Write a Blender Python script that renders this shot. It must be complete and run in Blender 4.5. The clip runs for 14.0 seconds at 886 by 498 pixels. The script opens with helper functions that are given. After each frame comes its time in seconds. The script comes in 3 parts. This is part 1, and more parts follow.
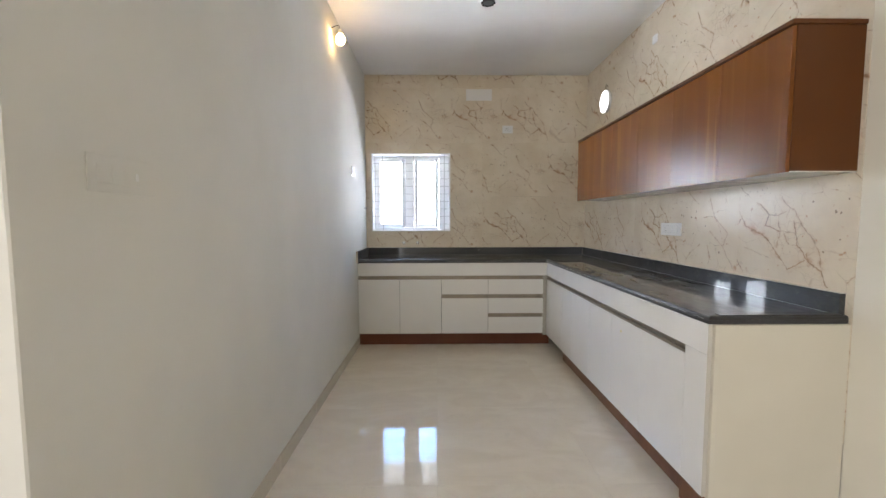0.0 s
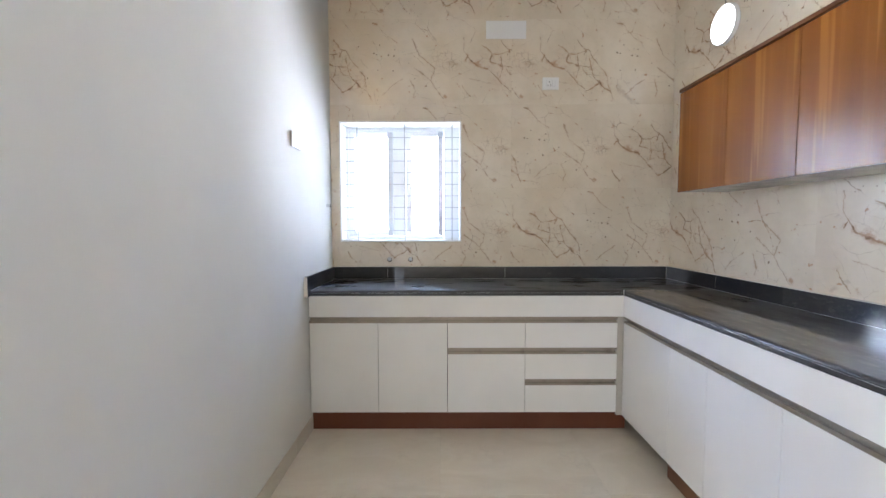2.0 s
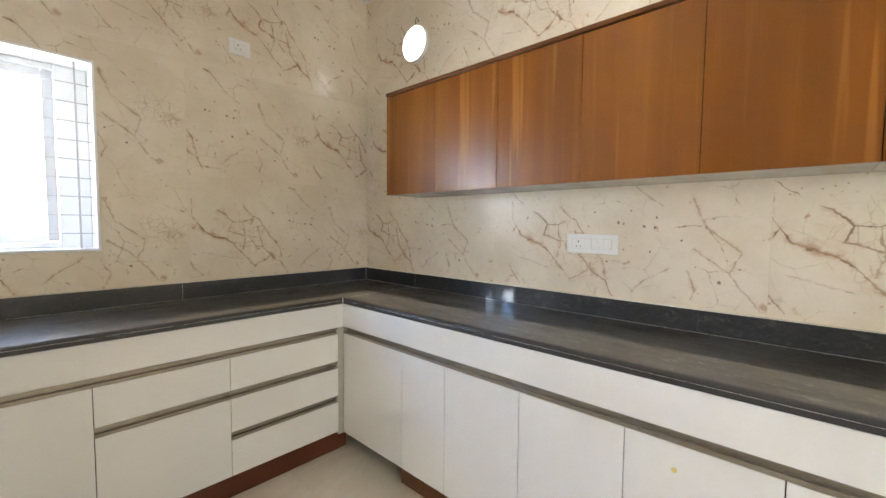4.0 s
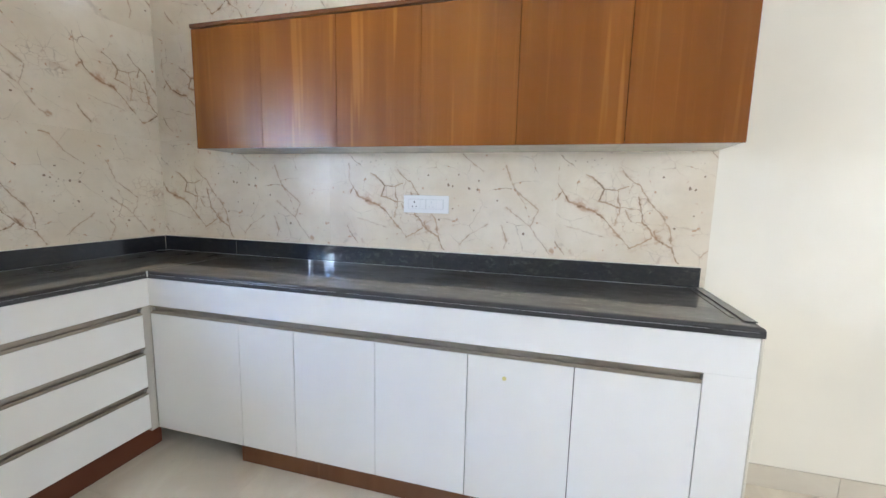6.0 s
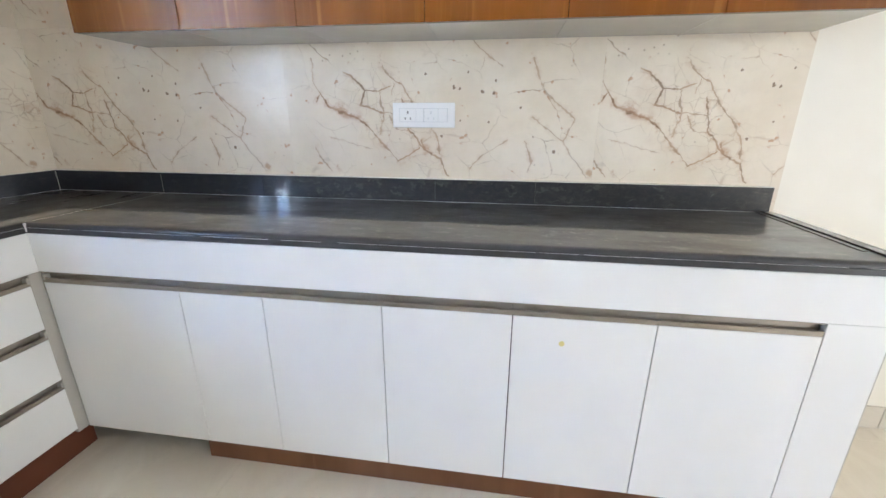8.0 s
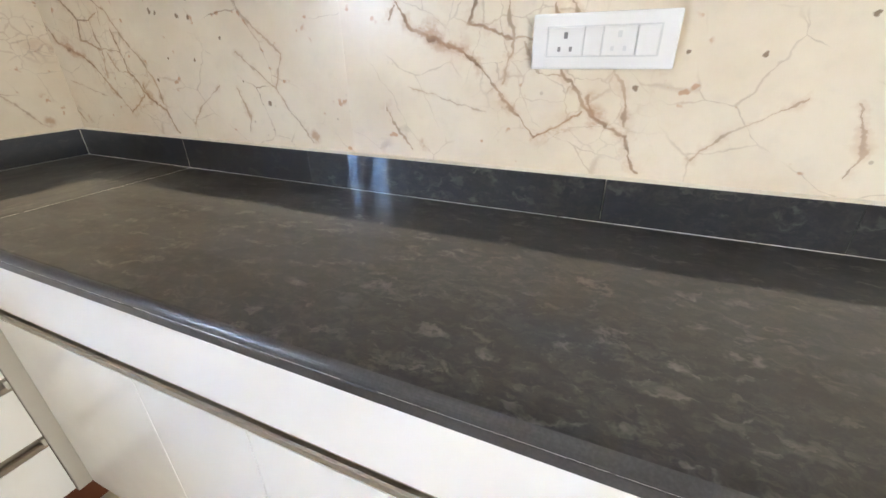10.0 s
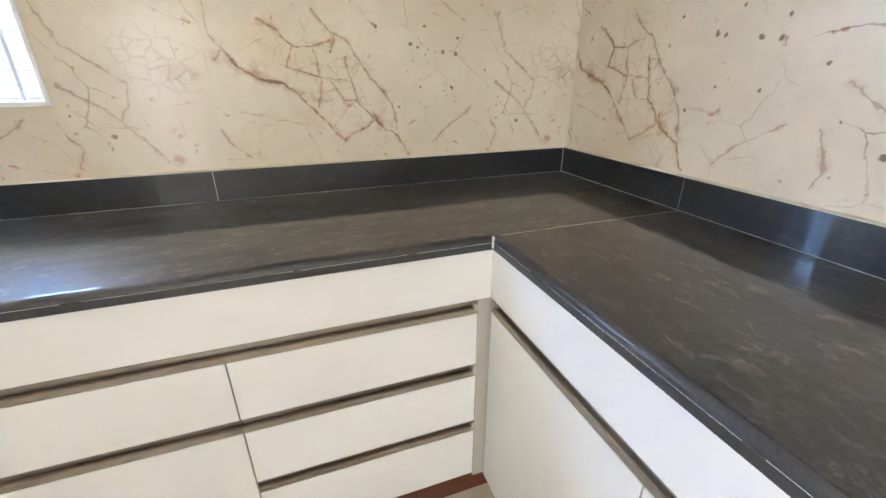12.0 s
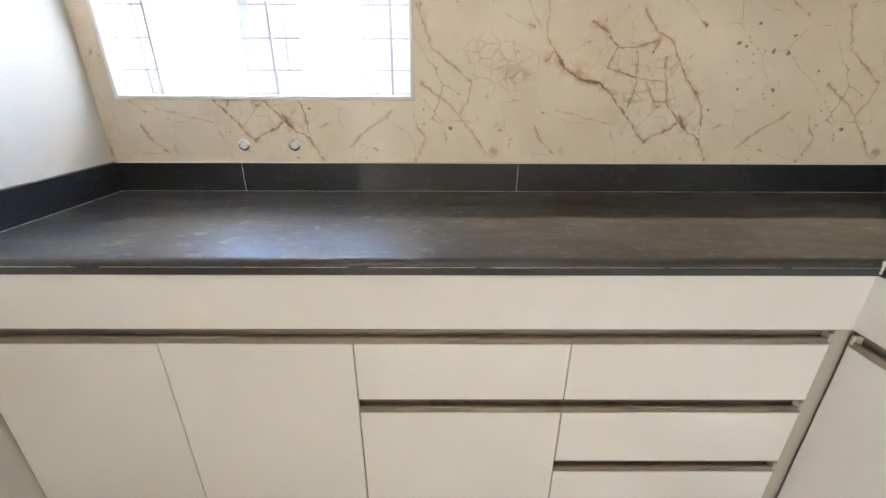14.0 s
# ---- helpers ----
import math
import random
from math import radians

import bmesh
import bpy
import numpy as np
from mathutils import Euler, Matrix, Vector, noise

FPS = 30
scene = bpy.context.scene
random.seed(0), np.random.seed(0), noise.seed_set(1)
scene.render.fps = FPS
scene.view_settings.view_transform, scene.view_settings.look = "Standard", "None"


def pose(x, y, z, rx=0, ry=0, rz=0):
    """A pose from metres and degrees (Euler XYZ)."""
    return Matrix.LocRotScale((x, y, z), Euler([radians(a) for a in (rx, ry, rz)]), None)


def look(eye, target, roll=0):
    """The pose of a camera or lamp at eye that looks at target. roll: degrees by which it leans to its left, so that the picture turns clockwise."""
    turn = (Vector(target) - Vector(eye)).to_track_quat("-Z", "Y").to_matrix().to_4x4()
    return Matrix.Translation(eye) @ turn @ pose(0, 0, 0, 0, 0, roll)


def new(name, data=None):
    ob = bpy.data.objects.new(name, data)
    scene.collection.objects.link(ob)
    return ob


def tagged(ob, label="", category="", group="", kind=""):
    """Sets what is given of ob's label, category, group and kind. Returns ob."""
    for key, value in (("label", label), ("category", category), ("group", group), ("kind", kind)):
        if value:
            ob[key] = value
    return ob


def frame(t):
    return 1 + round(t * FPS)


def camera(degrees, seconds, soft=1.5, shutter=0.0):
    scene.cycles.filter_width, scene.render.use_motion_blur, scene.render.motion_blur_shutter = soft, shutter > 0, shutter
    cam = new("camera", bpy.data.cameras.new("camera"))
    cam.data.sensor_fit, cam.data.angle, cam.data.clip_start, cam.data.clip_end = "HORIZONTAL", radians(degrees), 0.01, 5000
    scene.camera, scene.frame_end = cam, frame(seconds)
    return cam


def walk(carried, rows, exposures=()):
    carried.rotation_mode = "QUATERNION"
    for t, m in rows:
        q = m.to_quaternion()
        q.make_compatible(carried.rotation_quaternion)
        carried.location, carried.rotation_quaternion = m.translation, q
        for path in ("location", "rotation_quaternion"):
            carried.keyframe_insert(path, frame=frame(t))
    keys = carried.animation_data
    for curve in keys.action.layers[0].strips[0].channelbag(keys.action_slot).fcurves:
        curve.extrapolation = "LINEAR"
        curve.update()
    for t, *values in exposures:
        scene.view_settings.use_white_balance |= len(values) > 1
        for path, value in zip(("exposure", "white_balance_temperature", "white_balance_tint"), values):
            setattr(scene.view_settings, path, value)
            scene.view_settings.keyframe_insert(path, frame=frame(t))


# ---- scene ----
cam = camera(95.5, 14.0)
PATH = [
    (0, (0.018, 0.415, 1.267), (0.046, 2.409, 1.127), -0.1),
    (0.5, (0.023, 0.873, 1.265), (0.044, 2.868, 1.117), -0.1),
    (1, (0.004, 1.347, 1.271), (0.022, 3.343, 1.151), -0.1),
    (1.5, (0.016, 1.759, 1.264), (0.026, 3.756, 1.163), -0.2),
    (2, (0.032, 2.035, 1.265), (0.032, 4.032, 1.15), -0.1),
    (2.5, (0.034, 2.157, 1.245), (0.169, 4.147, 1.099), 0.1),
    (3, (-0.05, 2.257, 1.273), (0.467, 4.181, 1.098), 0.0),
    (3.5, (-0.139, 2.392, 1.263), (0.89, 4.101, 1.121), 0.4),
    (4, (-0.126, 2.525, 1.285), (1.337, 3.884, 1.166), 0.5),
    (4.2, (-0.163, 2.558, 1.304), (1.447, 3.738, 1.189), 0.7),
    (6.3, (-0.266, 2.688, 1.253), (1.652, 3.138, 0.912), 0.8),
    (6.5, (-0.24, 2.74, 1.253), (1.675, 3.145, 0.846), -0.0),
    (7, (-0.199, 2.759, 1.242), (1.694, 3.132, 0.715), -0.5),
    (7.2, (-0.189, 2.831, 1.224), (1.708, 3.125, 0.664), -0.7),
    (9.3, (0.782, 3.062, 1.172), (2.548, 3.537, 0.362), -0.4),
    (9.5, (0.821, 3.105, 1.192), (2.541, 3.64, 0.325), -0.8),
    (10, (0.857, 3.216, 1.191), (2.495, 3.952, 0.311), -0.9),
    (10.5, (0.856, 3.367, 1.183), (2.352, 4.397, 0.346), -0.5),
    (11, (0.819, 3.519, 1.185), (2.086, 4.84, 0.378), -0.4),
    (11.5, (0.764, 3.611, 1.205), (1.731, 5.17, 0.407), -0.2),
    (12, (0.73, 3.673, 1.208), (1.341, 5.41, 0.427), -0.3),
    (12.5, (0.659, 3.702, 1.214), (0.975, 5.518, 0.438), -0.2),
    (13, (0.533, 3.715, 1.215), (0.664, 5.559, 0.453), -0.1),
    (13.5, (0.36, 3.723, 1.204), (0.401, 5.575, 0.45), -0.0),
    (14, (0.249, 3.721, 1.198), (0.256, 5.569, 0.434), 0.2),
]
walk(cam, [(t, look(eye, target, roll)) for t, eye, target, roll in PATH],
     [(0.0, 0.13, 6000, 12.5), (0.5, 0.42, 5800, 13), (1.5, 0.62, 5620, 14), (3.0, 0.61, 5750, 13.5), (3.5, 0.61, 6080, 12), (4.0, 0.64, 6280, 11), (6.5, 0.83, 5300, 10.5), (7.2, 0.84, 5430, 11.5), (9.5, 1.16, 5720, 11), (10.5, 1.35, 6330, 11.5), (11.0, 1.42, 6280, 11.5), (11.5, 1.4, 5850, 10.5), (12.5, 1.21, 6010, 12), (14.0, 1.08, 6130, 13)])

# ---- world and large lights ----
world = bpy.data.worlds.new("sky")
scene.world = world
world.use_nodes = True
wn = world.node_tree
sky = wn.nodes.new("ShaderNodeTexSky")
sky.sky_type, sky.sun_disc = "NISHITA", False
sky.sun_elevation, sky.sun_rotation = radians(55), radians(200)
wn.links.new(sky.outputs[0], wn.nodes["Background"].inputs[0])
wn.nodes["Background"].inputs[1].default_value = 0.1


def area(name, m, w, h, power, color):
    d = bpy.data.lights.new(name, "AREA")
    d.shape, d.size, d.size_y, d.energy, d.color = "RECTANGLE", w, h, power, color
    ob = new(name, d)
    ob.matrix_world = m
    return ob


HALL_X, HALL_Y = -3.6, -4.6

# daylight through the two wide balcony openings of the adjoining hall
area("hall_daylight", look((HALL_X + 0.05, -3.4, 1.25), (2.0, -3.4, 1.25)), 2.0, 2.1, 132, (1.0, 0.955, 0.88))
area("hall_daylight", look((-2.3, HALL_Y + 0.05, 1.25), (-2.3, 2.0, 1.25)), 2.2, 2.1, 44, (1.0, 0.955, 0.88))


# ---- materials ----
class Mat:
    """A node material with one Principled shader; small wrappers to wire nodes."""

    def __init__(self, name, color=(0.8, 0.8, 0.8), rough=0.5, metal=0.0, spec=0.5):
        self.m = bpy.data.materials.new(name)
        self.m.use_nodes = True
        self.t = self.m.node_tree
        self.b = self.t.nodes["Principled BSDF"]
        self.set("Base Color", (*color, 1))
        self.set("Roughness", rough)
        self.set("Metallic", metal)
        self.set("Specular IOR Level", spec)

    def set(self, key, v):
        self.put(self.b.inputs[key], v)

    def put(self, socket, v):
        if isinstance(v, bpy.types.NodeSocket):
            self.t.links.new(v, socket)
        elif isinstance(v, tuple) and len(v) == 3 and socket.type == "RGBA":
            socket.default_value = (*v, 1)
        else:
            socket.default_value = v

    def coord(self, kind="Object"):
        return self.t.nodes.new("ShaderNodeTexCoord").outputs[kind]

    def scaled(self, v, scale, shift=(0, 0, 0), rot=(0, 0, 0)):
        n = self.t.nodes.new("ShaderNodeMapping")
        self.put(n.inputs[0], v)
        n.inputs["Scale"].default_value, n.inputs["Location"].default_value, n.inputs["Rotation"].default_value = scale, shift, rot
        return n.outputs[0]

    def noise(self, v, scale, detail=4.0, rough=0.55, out=0, warp=0.0):
        n = self.t.nodes.new("ShaderNodeTexNoise")
        self.put(n.inputs["Vector"], v)
        n.inputs["Scale"].default_value, n.inputs["Detail"].default_value, n.inputs["Roughness"].default_value = scale, detail, rough
        n.inputs["Distortion"].default_value = warp
        return n.outputs[out]

    def voronoi(self, v, scale, feature="F1", rand=1.0):
        n = self.t.nodes.new("ShaderNodeTexVoronoi")
        n.feature = feature
        self.put(n.inputs["Vector"], v)
        n.inputs["Scale"].default_value = scale
        n.inputs["Randomness"].default_value = rand
        return n.outputs[0]

    def math(self, op, a, b=0.0, c=0.0):
        n = self.t.nodes.new("ShaderNodeMath")
        n.operation = op
        for k, v in enumerate((a, b, c)):
            self.put(n.inputs[k], v)
        return n.outputs[0]

    def vmath(self, op, a, b):
        n = self.t.nodes.new("ShaderNodeVectorMath")
        n.operation = op
        self.put(n.inputs[0], a)
        self.put(n.inputs[1], b)
        return n.outputs["Value"] if op in ("DISTANCE", "LENGTH", "DOT_PRODUCT") else n.outputs[0]

    def ramp(self, v, a, b, lo=0.0, hi=1.0, smooth=True):
        n = self.t.nodes.new("ShaderNodeMapRange")
        n.interpolation_type = "SMOOTHSTEP" if smooth else "LINEAR"
        for k, x in enumerate((v, a, b, lo, hi)):
            self.put(n.inputs[k], x)
        return n.outputs[0]

    def mix(self, f, a, b, mode="MIX"):
        n = self.t.nodes.new("ShaderNodeMix")
        n.data_type, n.blend_type = "RGBA", mode
        self.put(n.inputs[0], f)
        self.put(n.inputs[6], a)
        self.put(n.inputs[7], b)
        return n.outputs[2]

    def split(self, v):
        n = self.t.nodes.new("ShaderNodeSeparateXYZ")
        self.put(n.inputs[0], v)
        return n.outputs

    def join(self, x, y, z=0.0):
        n = self.t.nodes.new("ShaderNodeCombineXYZ")
        for k, v in enumerate((x, y, z)):
            self.put(n.inputs[k], v)
        return n.outputs[0]

    def chance(self):
        return self.t.nodes.new("ShaderNodeObjectInfo").outputs["Random"]

    def bump(self, h, strength, far=0.002):
        n = self.t.nodes.new("ShaderNodeBump")
        self.put(n.inputs["Height"], h)
        n.inputs["Strength"].default_value, n.inputs["Distance"].default_value = strength, far
        self.set("Normal", n.outputs[0])


def plaster(name, color, rough=0.45, spec=0.32):
    k = Mat(name, color, rough)
    p = k.coord()
    big, fine = k.noise(p, 1.3, 3), k.noise(p, 60, 3)
    dark = tuple(c * 0.93 for c in color)
    k.set("Base Color", k.mix(k.ramp(big, 0.35, 0.7), color, dark))
    k.set("Specular IOR Level", spec)
    k.set("Roughness", k.ramp(k.noise(p, 5, 3), 0.3, 0.7, rough - 0.05, rough + 0.07))
    k.bump(k.math("ADD", k.math("MULTIPLY", k.noise(p, 4, 2), 2.0), k.math("MULTIPLY", fine, 0.25)), 0.12, 0.003)
    return k.m


WALL_PAINT = plaster("satin_wall_paint", (0.69, 0.68, 0.635), 0.85, 0.12)
CREAM_PAINT = plaster("cream_wall_paint", (0.78, 0.74, 0.64), 0.5)
BEIGE_PAINT = plaster("beige_counter_paint", (0.66, 0.62, 0.52), 0.5)
CEILING_PAINT = plaster("ceiling_paint", (0.87, 0.86, 0.84), 0.6)
REVEAL_PAINT = plaster("white_reveal_paint", (0.85, 0.85, 0.84), 0.5)


# veins of the marble print, in metres of one 1.2 x 0.6 m tile: width, strength, corner points
VEINS = (
    (0.0042, 1.0, ((0.042, 0.344), (0.074, 0.296), (0.14, 0.264), (0.187, 0.255), (0.217, 0.227))),
    (0.0022, 0.55, ((0.013, 0.472), (0.018, 0.376), (0.042, 0.344))),
    (0.0036, 1.0, ((0.023, 0.315), (0.039, 0.337))),
    (0.0030, 0.85, ((0.141, 0.418), (0.188, 0.391), (0.219, 0.353), (0.274, 0.351), (0.323, 0.371))),
    (0.0034, 0.9, ((0.219, 0.353), (0.202, 0.3), (0.241, 0.291), (0.288, 0.27))),
    (0.0026, 0.7, ((0.278, 0.348), (0.293, 0.261), (0.274, 0.192))),
    (0.0026, 0.85, ((0.217, 0.227), (0.269, 0.174), (0.342, 0.091))),
    (0.0036, 1.0, ((0.342, 0.091), (0.398, 0.116), (0.432, 0.146))),
    (0.0030, 0.7, ((0.282, 0.453), (0.321, 0.397), (0.367, 0.374), (0.394, 0.33), (0.499, 0.195), (0.51, 0.116))),
    (0.0028, 0.9, ((0.339, 0.388), (0.324, 0.339))),
    (0.0022, 0.6, ((0.287, 0.273), (0.38, 0.261))),
    (0.0030, 0.85, ((0.367, 0.326), (0.39, 0.208), (0.466, 0.125), (0.518, 0.096), (0.543, 0.04))),
    (0.0022, 0.6, ((0.316, 0.261), (0.349, 0.211), (0.39, 0.208))),
    (0.0040, 0.9, ((0.441, 0.168), (0.455, 0.135), (0.478, 0.118))),
    (0.0030, 0.7, ((0.0, 0.138), (0.024, 0.096), (0.064, 0.051))),
    (0.0016, 0.45, ((0.059, 0.183), (0.24, 0.139))),
    (0.0030, 0.55, ((0.858, 0.259), (0.975, 0.171), (1.008, 0.256), (0.892, 0.349), (0.847, 0.462))),
    (0.0024, 0.5, ((0.975, 0.171), (1.018, 0.105), (1.07, 0.044))),
    (0.0024, 0.6, ((0.836, 0.171), (0.865, 0.096), (0.85, 0.054))),
    (0.0022, 0.55, ((0.631, 0.07), (0.678, 0.116), (0.768, 0.179))),
    (0.0034, 0.8, ((0.56, 0.575), (0.60, 0.56))),
    (0.0018, 0.5, ((0.60, 0.56), (0.66, 0.49), (0.74, 0.43))),
)
# dark specks of the print: place and radius
SPECKS = ((0.566, 0.363, 0.008), (0.587, 0.356, 0.006), (0.672, 0.346, 0.008), (0.711, 0.341, 0.008), (0.611, 0.417, 0.006), (0.717, 0.385, 0.006),
          (0.458, 0.408, 0.006), (0.592, 0.243, 0.005), (0.7, 0.24, 0.006), (0.814, 0.289, 0.005), (0.944, 0.133, 0.007), (0.521, 0.187, 0.006), (0.864, 0.188, 0.004))


def wall_tile_material():
    """Cream marble print: brown cracked veins, small specks, pale clouds; printed in metres of the tile's own UV."""
    k = Mat("marble_print_tile", rough=0.16, spec=0.6)
    uv = k.coord("UV")
    # the print repeats from tile to tile
    x, y, _ = k.split(uv)
    u = k.math("WRAP", x, 1.2, 0.0)
    v = k.math("WRAP", y, 0.6, 0.0)
    flat = k.join(u, v)

    def warped(base, scale, amount, detail):
        w = k.vmath("SCALE", k.vmath("SUBTRACT", k.noise(uv, scale, detail, 0.6, out=1), (0.5, 0.5, 0.5)), (1, 1, 1))
        w.node.inputs["Scale"].default_value = amount
        return k.vmath("MULTIPLY", k.vmath("ADD", base, w), (1, 1, 0))

    p = warped(warped(flat, 14, 0.030, 3), 62, 0.011, 3)
    lean = k.scaled(k.scaled(warped(uv, 10, 0.05, 3), (1, 1, 1), rot=(0, 0, 0.66)), (0.78, 1.35, 1))

    def patch(cx, cy, rx, ry, turn):
        c, s = math.cos(turn), math.sin(turn)
        du, dv = k.math("SUBTRACT", u, cx), k.math("SUBTRACT", v, cy)
        a = k.math("ADD", k.math("MULTIPLY", du, c / rx), k.math("MULTIPLY", dv, s / rx))
        b = k.math("ADD", k.math("MULTIPLY", du, -s / ry), k.math("MULTIPLY", dv, c / ry))
        d = k.math("SQRT", k.math("ADD", k.math("MULTIPLY", a, a), k.math("MULTIPLY", b, b)))
        return k.ramp(d, 1.0, 0.35)

    def most(*vals):
        out = vals[0]
        for w in vals[1:]:
            out = k.math("MAXIMUM", out, w)
        return out

    def to_line(a, b):
        """Distance from the print point to the stretch from a to b."""
        ab = (b[0] - a[0], b[1] - a[1], 0.0)
        away = k.vmath("SUBTRACT", p, (a[0], a[1], 0.0))
        n = k.vmath("DOT_PRODUCT", away, tuple(c / (ab[0] ** 2 + ab[1] ** 2) for c in ab))
        h = k.math("MINIMUM", k.math("MAXIMUM", n, 0.0), 1.0)
        near = k.vmath("SCALE", ab, (0, 0, 0))
        k.put(near.node.inputs["Scale"], h)
        return k.vmath("DISTANCE", away, near)

    width = k.ramp(k.noise(uv, 26, 4, 0.65), 0.36, 0.70, 0.42, 2.5)
    fade = k.ramp(k.noise(uv, 13, 3), 0.30, 0.50, 0.42, 1.0)
    marks = glows = 0.0
    for w, strong, line in VEINS:
        d = None
        for a, b in zip(line, line[1:]):
            e = to_line(a, b)
            d = e if d is None else k.math("MINIMUM", d, e)
        d = k.math("DIVIDE", d, width)
        marks = k.math("MAXIMUM", marks, k.ramp(d, w, w * 0.25, 0.0, strong))
        glows = k.math("MAXIMUM", glows, k.ramp(d, w * 4.0, 0.0, 0.0, strong))
    drawn = k.math("MULTIPLY", marks, fade)
    halo = k.math("MULTIPLY", glows, k.ramp(k.noise(uv, 15, 3), 0.38, 0.60, 0.08, 0.62))

    net = patch(0.29, 0.23, 0.42, 0.17, -0.62)
    whole = k.math("MULTIPLY", k.ramp(x, -0.02, 0.02), k.ramp(x, 6.1, 6.0))
    crackle = k.math("MULTIPLY", patch(1.09, 0.31, 0.17, 0.10, -0.2), whole)
    loose = most(patch(0.86, 0.25, 0.34, 0.14, -0.9), patch(0.75, 0.5, 0.45, 0.09, 0.2), patch(0.12, 0.5, 0.22, 0.14, 0.4))
    small = k.voronoi(k.scaled(p, (1, 1.3, 1), (0.7, 0.2, 0)), 22, "DISTANCE_TO_EDGE")
    wide = k.voronoi(k.scaled(lean, (1.0, 1.0, 1), (0.31, 0.12, 0)), 6.0, "DISTANCE_TO_EDGE")
    gaps = k.ramp(k.noise(uv, 6, 2), 0.42, 0.58)
    grey = k.math("MULTIPLY", k.math("MULTIPLY", k.ramp(small, k.math("MULTIPLY", width, 0.06), 0.0), crackle), 0.42)
    thin = k.math("MULTIPLY", k.math("MULTIPLY", k.ramp(wide, k.math("MULTIPLY", width, 0.010), 0.0), gaps), k.math("MAXIMUM", k.math("MULTIPLY", loose, 0.72), 0.34))
    cell = k.voronoi(k.scaled(p, (1.0, 1.15, 1), (0.2, 0.45, 0)), 15, "DISTANCE_TO_EDGE")
    web = k.math("MULTIPLY", k.math("MULTIPLY", k.ramp(cell, k.math("MULTIPLY", width, 0.022), 0.0), patch(0.33, 0.25, 0.34, 0.17, -0.7)), 0.36)
    vein = most(drawn, grey, thin, web)
    smear = k.math("MULTIPLY", k.ramp(k.noise(p, 19, 4, 0.6), 0.42, 0.62), most(patch(0.13, 0.285, 0.10, 0.035, -0.35), k.math("MULTIPLY", k.math("MULTIPLY", patch(1.14, 0.285, 0.07, 0.03, -0.2), whole), 0.5), patch(0.46, 0.135, 0.035, 0.028, -0.9), k.math("MULTIPLY", patch(0.09, 0.055, 0.02, 0.025, 0.3), 1.0), patch(1.08, 0.058, 0.022, 0.025, 0.0)))
    rust = k.math("MULTIPLY", k.ramp(wide, 0.06, 0.01), k.ramp(k.noise(uv, 26, 2), 0.63, 0.69))
    dots = 0.0
    for cx, cy, r in SPECKS:
        dots = k.math("MAXIMUM", dots, k.ramp(k.vmath("DISTANCE", p, (cx, cy, 0.0)), r, r * 0.5))
    dust = k.math("MULTIPLY", k.ramp(k.voronoi(uv, 34), 0.16, 0.09), k.ramp(k.noise(uv, 5, 2), 0.56, 0.62))
    cloud = k.ramp(k.noise(uv, 3.2, 5, 0.6), 0.35, 0.68)
    col = k.mix(cloud, (0.68, 0.595, 0.465), (0.75, 0.675, 0.55))
    col = k.mix(k.ramp(k.noise(uv, 30, 4), 0.5, 0.75, 0, 0.25), col, (0.60, 0.54, 0.45))
    col = k.mix(k.math("MULTIPLY", net, k.ramp(k.noise(p, 9, 4), 0.45, 0.7, 0, 0.28)), col, (0.60, 0.45, 0.31))
    col = k.mix(halo, col, (0.50, 0.335, 0.20))
    col = k.mix(k.math("MULTIPLY", smear, 0.72), col, (0.43, 0.25, 0.14))
    col = k.mix(k.math("MULTIPLY", rust, 0.7), col, (0.46, 0.235, 0.12))
    tone = k.mix(k.ramp(k.noise(uv, 11, 3), 0.38, 0.62), (0.15, 0.082, 0.042), (0.36, 0.22, 0.13))
    col = k.mix(k.math("MULTIPLY", vein, 0.87), col, tone)
    col = k.mix(k.math("MULTIPLY", k.math("MAXIMUM", dots, k.math("MULTIPLY", dust, 0.5)), 0.8), col, (0.16, 0.095, 0.055))
    k.set("Base Color", col)
    k.set("Roughness", k.ramp(k.noise(uv, 4, 3), 0.3, 0.7, 0.19, 0.25))
    k.bump(k.noise(uv, 2.2, 2), 0.08, 0.004)
    return k.m


WALL_TILE = wall_tile_material()


def floor_material(name, tone):
    k = Mat(name, rough=0.06)
    p = k.coord("UV")
    r = k.chance()
    q = k.vmath("ADD", p, k.join(k.math("MULTIPLY", r, 7.0), k.math("MULTIPLY", r, 13.0)))
    w = k.noise(k.scaled(q, (1, 2.2, 1), rot=(0, 0, 0.5)), 2.3, 6, 0.6, warp=1.2)
    col = k.mix(k.ramp(w, 0.35, 0.7), tuple(c * tone for c in (0.60, 0.54, 0.44)), tuple(c * tone for c in (0.65, 0.595, 0.495)))
    vein = k.ramp(k.voronoi(k.vmath("ADD", q, k.noise(q, 5, 4, out=1)), 1.7, "DISTANCE_TO_EDGE"), 0.03, 0.0)
    col = k.mix(k.math("MULTIPLY", vein, k.ramp(k.noise(q, 3, 3), 0.5, 0.7, 0, 0.16)), col, (0.46, 0.40, 0.32))
    col = k.mix(k.ramp(k.noise(p, 90, 3), 0.55, 0.8, 0, 0.15), col, (0.5, 0.45, 0.38))
    k.set("Base Color", col)
    k.set("Roughness", k.ramp(k.noise(p, 6, 4), 0.35, 0.75, 0.025, 0.075))
    k.bump(k.noise(p, 1.5, 2), 0.02, 0.003)
    return k.m


